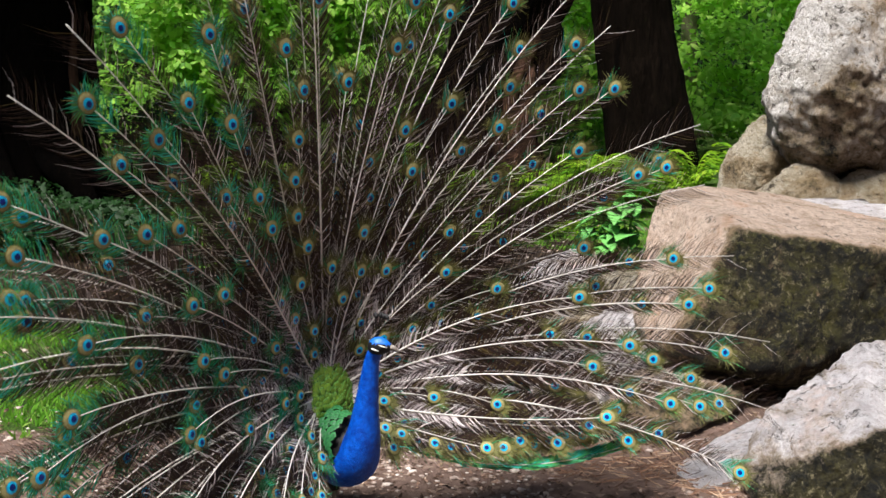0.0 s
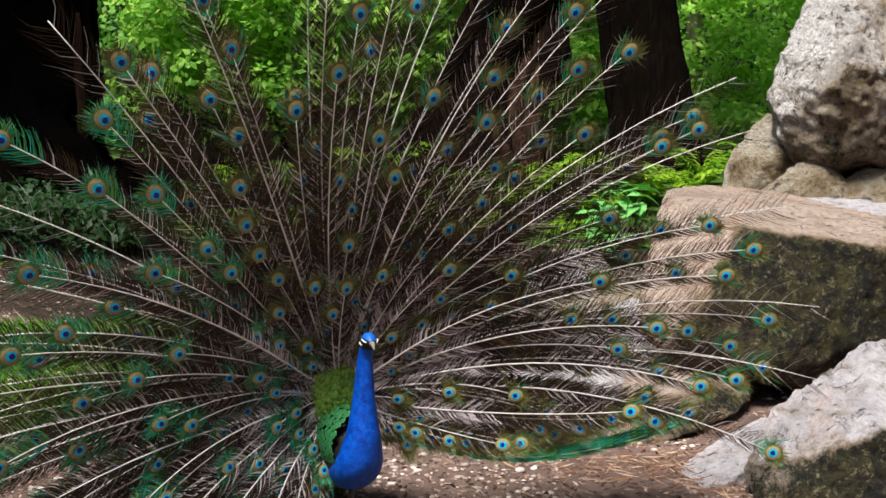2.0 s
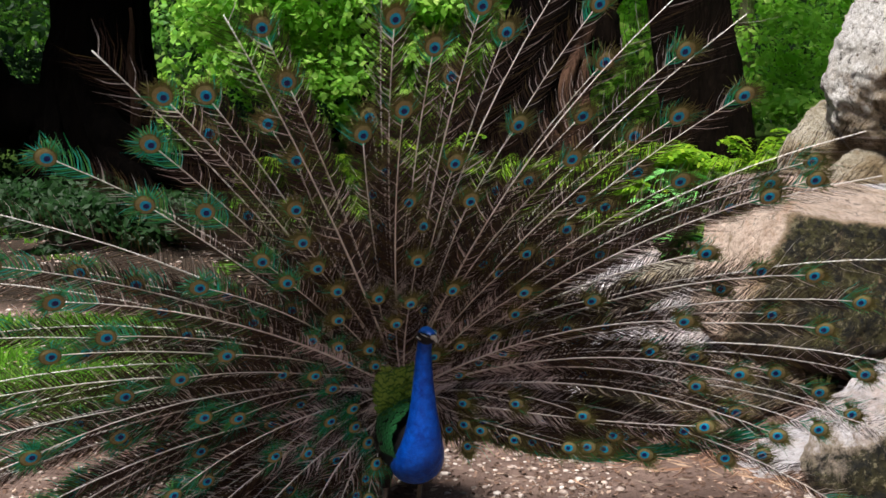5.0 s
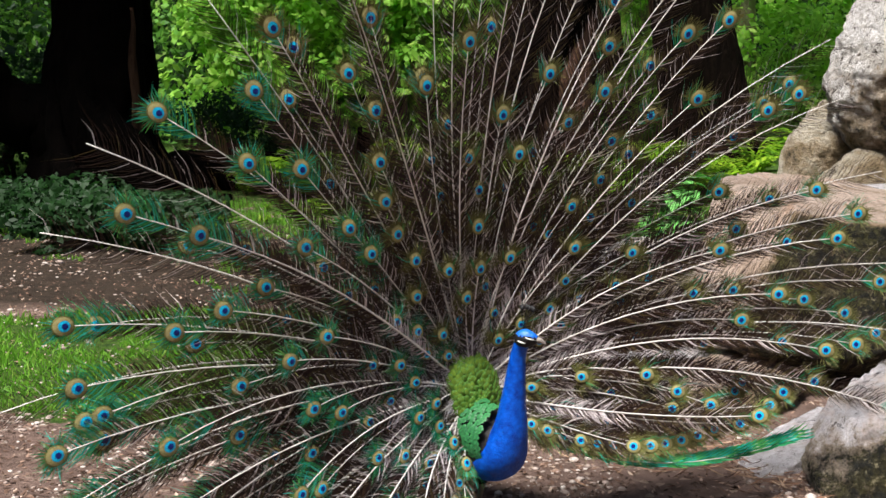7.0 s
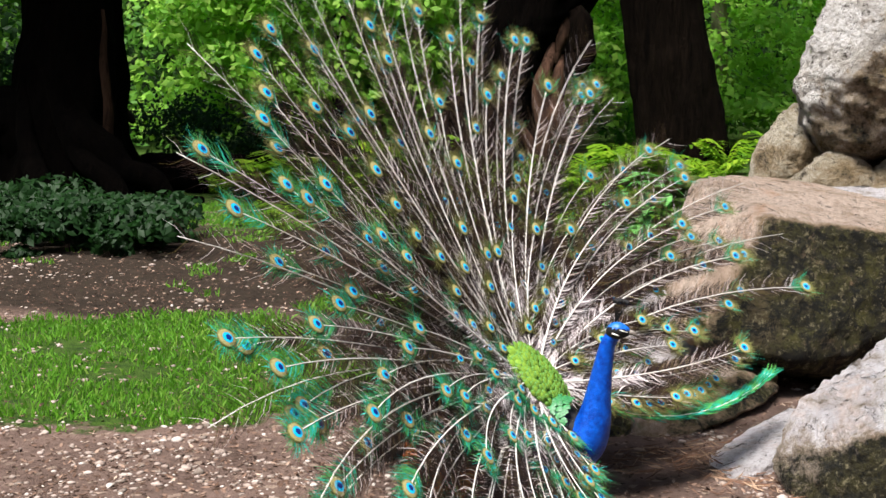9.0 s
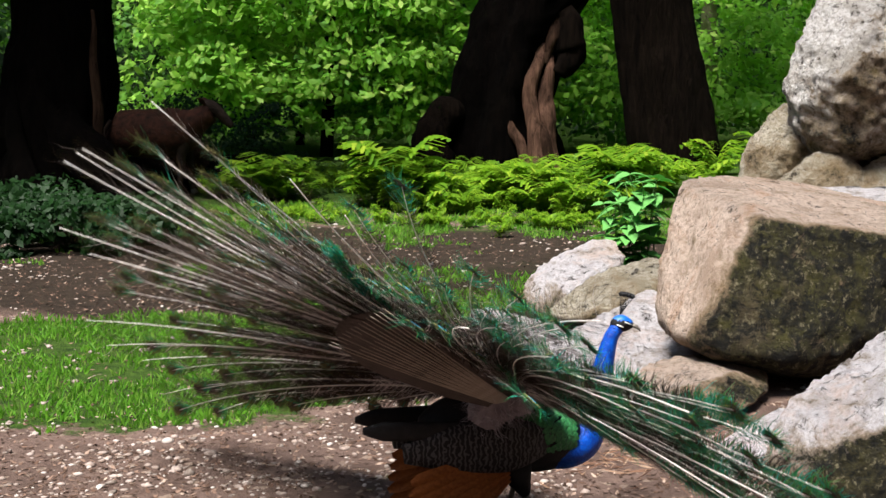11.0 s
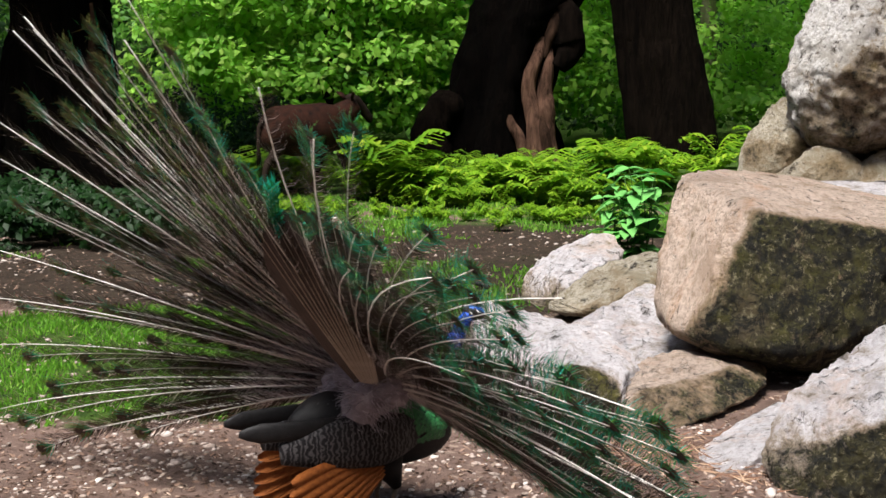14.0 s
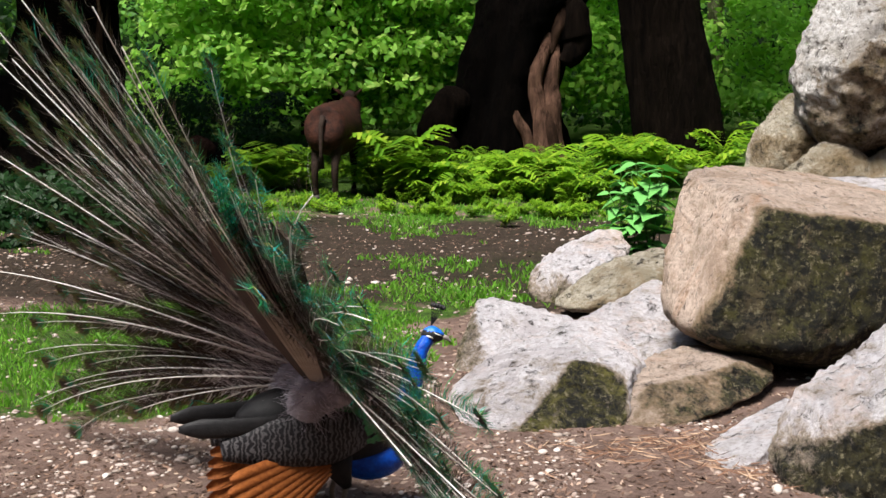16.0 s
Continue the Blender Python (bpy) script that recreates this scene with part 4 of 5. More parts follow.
def bend_at(s, L, bend, lean):
    """The shaft's line: it sags sideways (y) by bend and out of the fan (x) by lean, towards its tip."""
    u = s / L
    return Vector((lean * L * u * u, bend * L * u ** 2.4, s * (1 - 0.10 * bend * bend * u)))


def feather_mesh(L, bend, lean, seed, green, eye=True):
    """Barbs of one train feather; z runs along the shaft, x is its face."""
    rng = np.random.default_rng(seed)
    out = [[], [], []]
    n = int(L / (0.0050 if eye else 0.0085))
    for side in (-1, 1):
        S = np.linspace(0.10 * L, L * (0.985 if eye else 1.0), n) + rng.normal(size=n) * 0.002
        bases, dirs, lens, wid, bd = [], [], [], [], []
        for s in S:
            u = s / L
            p = bend_at(s, L, bend, lean)
            q = bend_at(s + 0.02, L, bend, lean)
            d = (q - p).normalized()
            lat = Vector((0, side, 0))
            sp = 0.75 + 0.35 * rng.random()
            bases.append(p)
            dirs.append(d * (0.75 + 0.3 * u) + lat * sp + Vector((rng.normal() * 0.16, 0, 0)))
            lens.append((0.030 + (0.050 if eye else 0.085) * min(1, u * 1.6)) * rng.uniform(0.65, 1.15))
            wid.append((0.0011 if eye else 0.0007) if u > 0.55 else 0.0017)
            bd.append(d * 0.25 + Vector((rng.normal() * 0.12, rng.normal() * 0.08, 0)))
        k = int(n * (0.42 if eye else 0.26) * min(1.0, 0.95 / L))
        strips(rng, bases[:k], dirs[:k], lens[:k], wid[:k], bd[:k], out, 2)
        cut = int(n * ((0.965, 0.91, 0.87) if eye else (1.0, 1.0, 0.90))[green])
        strips(rng, bases[k:cut], dirs[k:cut], lens[k:cut], wid[k:cut], bd[k:cut], out, 0)
        strips(rng, bases[cut:], dirs[cut:], [l * 1.05 for l in lens[cut:]], [w * 1.15 for w in wid[cut:]], bd[cut:], out, 1)
    if eye:
        c = bend_at(L, L, bend, lean)
        d = (c - bend_at(L - 0.02, L, bend, lean)).normalized()
        bases, dirs, lens, wid, bd = [], [], [], [], []
        for a in np.linspace(-2.5, 2.5, 64):
            v = d * math.cos(a) + Vector((0, 1, 0)) * math.sin(a)
            bases.append(c + v * 0.016)
            dirs.append(v + d * 0.35 + Vector((rng.normal() * 0.1, 0, 0)))
            lens.append(rng.uniform(0.028, 0.062))
            wid.append(0.0014)
            bd.append(Vector((rng.normal() * 0.2, rng.normal() * 0.12, 0)))
        strips(rng, bases[::3], dirs[::3], lens[::3], wid[::3], bd[::3], out, 1 if green == 2 else 3)
        rest = [i for i in range(len(bases)) if i % 3]
        pick = lambda q: [q[i] for i in rest]
        strips(rng, pick(bases), pick(dirs), pick(lens), pick(wid), pick(bd), out, 1 if green else 3)
    return mesh_of("train_feather", out[0], out[1], [M_BARB, M_BARB_GREEN, M_DOWN, M_EYE_RIM], out[2])


def shaft_mesh(L, bend, lean):
    pts = [bend_at(s, L, bend, lean) for s in np.linspace(0, L, 12)]
    v, f = loft(pts, [0.0014 + 0.0034 * (1 - i / 11) ** 1.3 for i in range(12)], 6)
    return mesh_of("shaft", v, f, M_SHAFT, smooth=True)


def eye_mesh():
    """The eye spot: nested rims, slightly domed, with a plain brown back."""
    V, F, I = [], [], []
    seg = 18
    rings = ((0.0300, 0.035, 0.0, 0.000), (0.0265, 0.031, 0.000, 0.0015), (0.0165, 0.0185, -0.003, 0.0028), (0.0092, 0.0098, -0.005, 0.0036))
    for ry, rz, cz, x in rings:
        for k in range(seg):
            a = math.tau * k / seg
            V.append((x, math.cos(a) * ry, cz + math.sin(a) * rz))
    for i in range(3):
        for k in range(seg):
            a, b = i * seg + k, i * seg + (k + 1) % seg
            F.append((a, b, b + seg, a + seg))
            I.append(i)
    V.append((0.004, 0, -0.005))
    for k in range(seg):
        F.append((3 * seg + k, 3 * seg + (k + 1) % seg, 4 * seg))
        I.append(3)
    o = len(V)
    for k in range(seg):
        a = math.tau * k / seg
        V.append((-0.002, math.cos(a) * 0.0298, math.sin(a) * 0.0348))
    F.append(tuple(reversed(range(o, o + seg))))
    I.append(4)
    return mesh_of("eye_spot", V, F, [M_EYE_RIM, M_EYE_TAN, M_EYE_TEAL, M_EYE_BLUE, M_EYE_BACK], I, True)


EYE = eye_mesh()
peacock = tagged(new("peacock"), "blue peacock displaying its fanned train of eyed feathers", "peacock")
TRAIN = []      # (feather, angle, root offset, lean offset, how much wider the bird's left side opens, 0 for the lower rim)
ROOT = Vector((-0.10, 0.0, 0.44))
BENDS = (-0.25, -0.15, -0.05, 0.05, 0.15, 0.25)


def edge_angle(s):
    """The angle at which the curved lower edge of the fan lies at a distance from its root."""
    return 139.0 - math.degrees(math.atan(0.72 * (s / 1.2) ** 2.4 / s))


def build_train():
    rng = np.random.default_rng(5)
    cache = {}
    rings = [(0.17, 10), (0.25, 13), (0.34, 16), (0.44, 18), (0.55, 20), (0.66, 21), (0.78, 22), (0.90, 22), (1.03, 22), (1.16, 22), (1.30, 22), (1.43, 22), (1.56, 19)]
    for ri, (L, n) in enumerate(rings):
        for k in range(n):
            a = -110 + 220 * (k + 0.25 + 0.5 * (ri % 2)) / n + rng.normal() * 1.6
            bi = int(np.clip(round(np.interp(math.sin(radians(a)), (-1, 1), (0, 5)) + rng.normal() * 0.35), 0, 5))
            var = int(rng.integers(2))
            # greener on the bird's right: its angle-dependent sheen is put into the colour
            low = (2 if ri < 11 else 1) if a < -45 else 1 if a < -15 else 0
            key = (ri, bi, var, low)
            eyed = ri < 12
            if key not in cache:
                lean = 0.05 + 0.04 * var
                cache[key] = (feather_mesh(L, BENDS[bi], lean, ri * 100 + bi * 10 + var, low, eyed), shaft_mesh(L * (1.0 if eyed else 1.02), BENDS[bi], lean), lean)
            fm, sm, lean = cache[key]
            fe = part("train_feather", fm, parent=peacock)
            part("shaft", sm, parent=fe)
            if eyed:
                e = part("eye_spot", EYE, parent=fe)
                c = bend_at(L, L, BENDS[bi], lean)
                e.matrix_basis = Matrix.Translation(c + Vector((0.004, 0, 0))) @ Matrix.Rotation(math.atan2(-BENDS[bi] * 2.0, 1.0), 4, "X") @ Matrix.Diagonal(
                    (1, *(2 * [0.64 + 0.26 * min(1, L / 1.0)]), 1))
            TRAIN.append((fe, a, 0.02 + 0.02 * rng.random() - 0.0022 * ri, rng.normal() * 2.2, (98 + math.degrees(math.asin(min(0.9, 0.17 / L)))) / 110))
    # short eyed feathers in a row along the lower edge, and more long ones low on the bird's right
    extra = [(0.20 + 0.058 * k, edge_angle(0.20 + 0.058 * k)) for k in range(15)] + [(float(L), float(x)) for L, x in zip(rng.uniform(0.85, 1.5, 26), rng.uniform(-112, -52, 26))] + [
        (0.22 + 0.062 * k, -128.0 + 1.2 * k) for k in range(10)] + [(float(L), float(x)) for L, x in zip(rng.uniform(0.2, 0.75, 18), rng.uniform(-136, -95, 18))]
    for k, (L, a) in enumerate(extra):
        right = a < 0
        bend = -0.15 if right else -0.10 * L
        fe = part("train_feather", feather_mesh(L, bend, 0.06, 900 + k, 1 if right else 0), parent=peacock)
        part("shaft", shaft_mesh(L, bend, 0.06), parent=fe)
        e = part("eye_spot", EYE, parent=fe)
        s = 0.64 + 0.26 * min(1, L)
        e.matrix_basis = Matrix.Translation(bend_at(L, L, bend, 0.06) + Vector((0.004, 0, 0))) @ Matrix.Rotation(math.atan2(-bend * 2.0, 1.0), 4, "X") @ Matrix.Diagonal((1, s, s, 1))
        TRAIN.append((fe, a, 0.02 + 0.001 * (k % 7), rng.normal() * 1.8, 0.0 if k < 15 else 1.0))


build_train()


def edge_feather(sign):
    """The green scimitar feathers that close the fan below, with barbs along one side only."""
    rng = np.random.default_rng(40 + sign)
    out = [[], [], []]
    L = 1.05
    bend = -0.50 if sign > 0 else 0.16
    bases, dirs, lens, wid, bd = [], [], [], [], []
    for s in np.linspace(0.12, L, 420):
        p = bend_at(s, L, bend, 0.05)
        bases.append(p)
        d = (bend_at(s + 0.02, L, bend, 0.05) - p).normalized()
        dirs.append(d + Vector((rng.normal() * 0.12, -sign * rng.uniform(0.2, 0.5) * (1 if rng.random() < 0.6 else -0.8), 0)))
        lens.append(rng.uniform(0.04, 0.075))
        wid.append(0.0032)
        bd.append(Vector((rng.normal() * 0.1, -sign * 0.15, 0)))
    strips(rng, bases, dirs, lens, wid, bd, out, 0, 0.5)
    fe = part("edge_feather", mesh_of("edge_feather", out[0], out[1], [M_BARB_GREEN], out[2]), parent=peacock, label="green one-sided feather closing the fan below")
    part("shaft", shaft_mesh(L, bend, 0.05), parent=fe)
    return fe


for sign in (-1, 1):
    for k in range(3):
        TRAIN.append((edge_feather(sign), 140 + 0.6 * k if sign > 0 else -112 - 2.0 * k, 0.02, 0.7 * k - 0.7, 0.0 if sign > 0 else 1.0))


def blade(L, W, seed, tip=0.5, curve=0.04):
    """A stiff feather plate with a midrib ridge; z runs along it."""
    V, F = [], []
    n = 14
    for i in range(n):
        u = i / (n - 1)
        w = W * (0.25 + 0.75 * min(1, u * 2.2)) * (1 if u < 0.86 else math.sqrt(max(0.03, 1 - ((u - 0.86) / 0.14) ** 2 * (1 - tip * 0.3))))
        x = curve * L * u * u
        for y, dx in ((-1, -0.004), (-0.5, 0.0), (0, 0.004), (0.5, 0.0), (1, -0.004)):
            V.append((x + dx, y * w / 2, u * L))
    for i in range(n - 1):
        for k in range(4):
            a = i * 5 + k
            F.append((a, a + 1, a + 6, a + 5))
    o = len(V)
    V += [(v[0] - 0.0035, v[1] * 0.97, v[2]) for v in V]
    F += [tuple(reversed([i + o for i in f])) for f in F]
    return V, F


TAIL = []


def build_tail():
    for k in range(15):
        a = -25 + 50 * k / 14
        V, F = blade(0.97 - 0.00025 * a * a, 0.09, k)
        fe = part("tail_feather", mesh_of("tail_feather", V, F, M_TAIL, smooth=True), parent=peacock, label="stiff brown tail feather propping the train")
        v, f = loft([(-0.010 + 0.04 * 0.93 * (s / 0.93) ** 2, 0, s) for s in np.linspace(0, 0.93, 8)], [0.0040 - 0.00042 * i for i in range(8)], 5)
        part("shaft", mesh_of("shaft", v, f, M_TAIL_SHAFT, smooth=True), parent=fe)
        TAIL.append((fe, a, 0.0016 * (k % 2)))


build_tail()


def build_back():
    """The scaled golden-green back that stands up before the fan."""
    V, F = icosphere(3)
    P = np.stack([V[:, 0] * 0.035, V[:, 1] * 0.095, V[:, 2] * 0.15], 1)
    back = part("back_plumage", mesh_of("back_plumage", P, F, M_SCALE_EDGE, smooth=True), parent=peacock, label="golden-green scaled back plumage")
    sv, sf = [], []
    seg = 9
    sv.append((0.006, 0, 0.001))
    for rad, x in ((0.68, 0.0045), (1.0, 0.0)):
        for k in range(seg):
            a = math.tau * k / seg
            sv.append((x, math.cos(a) * 0.0095 * rad, math.sin(a) * 0.0125 * rad))
    si = []
    for k in range(seg):
        n1 = (k + 1) % seg
        sf += [(0, 1 + k, 1 + n1), (1 + k, 1 + seg + k, 1 + seg + n1, 1 + n1)]
        si += [0, 1 if math.sin(math.tau * (k + 0.5) / seg) > -0.5 else 0]
    me = mesh_of("scale", sv, sf, [M_SCALE, M_SCALE_EDGE], si)
    rng = np.random.default_rng(3)
    rows = 19
    for j in range(rows):
        z = -0.135 + 0.285 * j / (rows - 1)
        half = math.sqrt(max(0.0, 1 - (z / 0.152) ** 2))
        n = max(2, int(17 * half))
        for k in range(n):
            y = (k + 0.5 * (j % 2) + 0.25 + rng.normal() * 0.10) / n * 2 - 1
            y = max(-0.99, min(0.99, y)) * half * 0.995
            x = math.sqrt(max(0.0, 1 - y * y - (z / 0.152) ** 2))
            nrm = Vector((x / 0.035, y / 0.095, z / 0.15 / 0.15)).normalized()
            if x < 0.12:
                continue
            ob = part("scale", me, parent=back)
            m = nrm.to_track_quat("X", "Z").to_matrix().to_4x4()
            g = 0.8 + 0.5 * (j / rows) + rng.normal() * 0.05
            ob.matrix_basis = Matrix.Translation((x * 0.036 + 0.002 + rng.normal() * 0.0015, y * 0.097, z + rng.normal() * 0.005)) @ m @ Matrix.Rotation(0.30 + rng.normal() * 0.12, 4, "Y") @ Matrix.Diagonal((1, g * 1.12, g * 1.2, 1))
    return back


BACK = build_back()


def build_body():
    # trunk of the body, tail end to breast
    P = spline([(-0.27, 0, 0.34), (-0.20, 0, 0.335), (-0.08, 0, 0.31), (0.05, 0, 0.28), (0.15, 0, 0.27), (0.21, 0, 0.275)], 26)
    R = spline([(0.02, 0.02), (0.08, 0.08), (0.11, 0.115), (0.108, 0.12), (0.088, 0.10), (0.055, 0.06)], 26)
    v, f = loft(P, [tuple(r) for r in R], 28, wob=0.05)
    part("body", mesh_of("body", v, f, M_BLACK, smooth=True), parent=peacock, label="black body plumage")
    for s in (-1, 1):
        # leg
        v, f = loft([(0.0, s * 0.06, 0.24), (0.01, s * 0.062, 0.16), (0.03, s * 0.062, 0.11)], [0.05, 0.035, 0.014], 12)
        leg = part("leg", mesh_of("leg", v, f, M_BLACK, smooth=True), parent=peacock)
        v, f = loft([(0.03, s * 0.062, 0.12), (0.015, s * 0.062, 0.06), (0.02, s * 0.062, 0.008)], [0.010, 0.008, 0.009], 8)
        part("shank", mesh_of("shank", v, f, M_LEG, smooth=True), parent=leg)
        for yaw, ln in ((-32, 0.06), (0, 0.075), (32, 0.06), (180, 0.03)):
            dx, dy = math.cos(radians(yaw)), math.sin(radians(yaw))
            v, f = loft([(0.02, s * 0.062, 0.012), (0.02 + dx * ln * 0.6, s * 0.062 + dy * ln * 0.6, 0.009), (0.02 + dx * ln, s * 0.062 + dy * ln, 0.004)], [0.007, 0.006, 0.002], 6)
            part("toe", mesh_of("toe", v, f, M_LEG, smooth=True), parent=leg)
        # folded wing: barred coverts above, rust flight feathers below
        P = spline([(-0.33, s * 0.085, 0.27), (-0.18, s * 0.112, 0.285), (-0.03, s * 0.116, 0.285), (0.09, s * 0.085, 0.28)], 18)
        R = spline([(0.012, 0.03), (0.026, 0.075), (0.030, 0.085), (0.012, 0.04)], 18)
        v, f = loft(P, [tuple(r) for r in R], 18, wob=0.08, seed=3)
        wing = part("wing", mesh_of("wing", v, f, M_WING, smooth=True), parent=peacock, label="dark wing with fine pale bars")
        P = spline([(-0.44, s * 0.07, 0.345), (-0.29, s * 0.098, 0.34), (-0.10, s * 0.105, 0.335), (0.04, s * 0.085, 0.31)], 14)
        v, f = loft(P, [(0.006, 0.010), (0.009, 0.020)] + [(0.012, 0.030)] * 10 + [(0.010, 0.02), (0.006, 0.008)], 12, wob=0.1, seed=5)
        part("scapular", mesh_of("scapular", v, f, M_BLACK, smooth=True), parent=wing, label="black shoulder plumage")
        for k in range(8):
            V, F = blade(0.30 + 0.012 * k, 0.042, k, curve=0.10)
            fl = part("flight_feather", mesh_of("flight_feather", V, F, M_RUST, smooth=True), parent=wing, label="rust-orange flight feather")
            # the blade points back and down, face outwards
            fl.matrix_basis = Matrix.Translation((-0.03, s * (0.098 + 0.003 * k), 0.255 - 0.012 * k)) @ Matrix.Rotation(radians(-s * 6), 4, "Z") @ Matrix.Rotation(
                radians(-(101 + 4.5 * k)), 4, "Y") @ Matrix.Rotation(radians(90 * s), 4, "Z")
    # fluff behind the train root
    rng = np.random.default_rng(8)
    lobes = [(-0.20, 0.0, 0.455, 0.075), (-0.215, 0.055, 0.44, 0.06), (-0.215, -0.055, 0.44, 0.06), (-0.24, 0.02, 0.41, 0.06), (-0.23, -0.045, 0.41, 0.055), (-0.17, 0.08, 0.46, 0.05), (-0.17, -0.08, 0.46, 0.05)]
    U, UF = icosphere(3)
    for cx, cy, cz, r in lobes:
        cv = []
        for u in U:
            k = 1 + 0.22 * noise.noise(Vector(u) * 2.6 + Vector((cx * 40, cy * 40, 0)))
            cv.append((cx + u[0] * r * 0.86 * k, cy + u[1] * r * 0.86 * k, cz + u[2] * r * 0.86 * k))
        tuft = part("fluff_tuft", mesh_of("fluff_tuft", cv, UF, M_FLUFF_CORE, smooth=True), parent=peacock, label="grey downy under-tail tuft")
        out = [[], [], []]
        D = rng.normal(size=(420, 3))
        D /= np.linalg.norm(D, axis=1)[:, None]
        B = [(cx + d[0] * r * 0.75, cy + d[1] * r * 0.75, cz + d[2] * r * 0.75) for d in D]
        strips(rng, B, [Vector(d) + Vector((0, 0, -0.25)) for d in D], rng.uniform(0.02, 0.04, 420), [0.0009] * 420, rng.normal(size=(420, 3)) * 0.35, out, 0)
        down = part("down", mesh_of("down", out[0], out[1], [M_FLUFF]), parent=tuft)
        tagged(down, kind="stuff")


build_body()


def build_coverts():
    """Short green feathers that lie over the shoulder like tiles."""
    rng = np.random.default_rng(31)
    body = [o for o in peacock.children if o.name.startswith("body")][0]
    V, F = [(0.0, -0.012, 0), (0.012, -0.016, 0.004), (0.032, -0.012, 0.004), (0.042, 0, 0.002), (0.032, 0.012, 0.004), (0.012, 0.016, 0.004), (0.0, 0.012, 0), (0.016, 0, 0.008)], [(0, 1, 7), (1, 2, 7), (2, 3, 7), (3, 4, 7), (4, 5, 7), (5, 6, 7), (6, 0, 7)]
    plate = mesh_of("covert", V, F, M_COVERT, smooth=True)
    for j in range(13):
        for k in range(15):
            x = 0.175 - 0.018 * k + rng.normal() * 0.004
            a = radians(66 + 9 * j + rng.normal() * 2)
            r = 0.104 - 0.30 * max(0.0, x - 0.08) ** 1.2
            n = Vector((0.1, -math.sin(a), -math.cos(a))).normalized()
            q = Vector((x, -math.sin(a) * r, 0.30 - math.cos(a) * r * 1.05))
            d = Vector((-0.75, 0, -0.65))
            d = (d - n * d.dot(n)).normalized()
            m = Matrix((d, n.cross(d), n)).transposed().to_4x4()
            ob = part("covert", plate, parent=body)
            ob.matrix_basis = Matrix.Translation(q + n * 0.006) @ m @ turn("Y", 10) @ Matrix.Diagonal((0.62, 0.66, 0.8, 1))


build_coverts()
# the body is full and broad behind the breast
for ob in peacock.children:
    kind = ob.name.split(".")[0]
    if kind in ("body", "wing", "leg"):
        ob.matrix_basis = Matrix.Translation((-0.14, 0, 0)) @ Matrix.Diagonal((1.16, 0.95 if kind == "body" else 0.98, 1.06 if kind != "leg" else 1.0, 1))
    elif kind == "fluff_tuft":
        ob.matrix_basis = Matrix.Translation((-0.2, 0, 0.44)) @ Matrix.Diagonal((1.45, 1.65, 1.45, 1)) @ Matrix.Translation((0.2, 0, -0.44))


def build_neck():
    """Neck with breast, and the head on it; the origin sits at the neck's foot."""
    P = spline([(-0.17, 0, -0.085), (-0.08, 0, -0.08), (-0.012, 0, -0.035), (0.012, 0, 0.053), (0.012, 0, 0.15), (0.010, 0, 0.246), (0.012, 0, 0.322), (0.03, 0, 0.369)], 40)
    R = spline([(0.060, 0.05), (0.078, 0.068), (0.079, 0.072), (0.058, 0.058), (0.041, 0.042), (0.030, 0.032), (0.024, 0.025), (0.022, 0.023)], 40)
    v, f = loft(P, [tuple(r) for r in R], 26, wob=0.03)
    neck = part("neck", mesh_of("neck", v, f, M_BLUE, smooth=True), parent=peacock, label="glossy cobalt-blue neck and breast")
    neck.location = (0.15, 0, 0.30)
    return neck


NECK = build_neck()


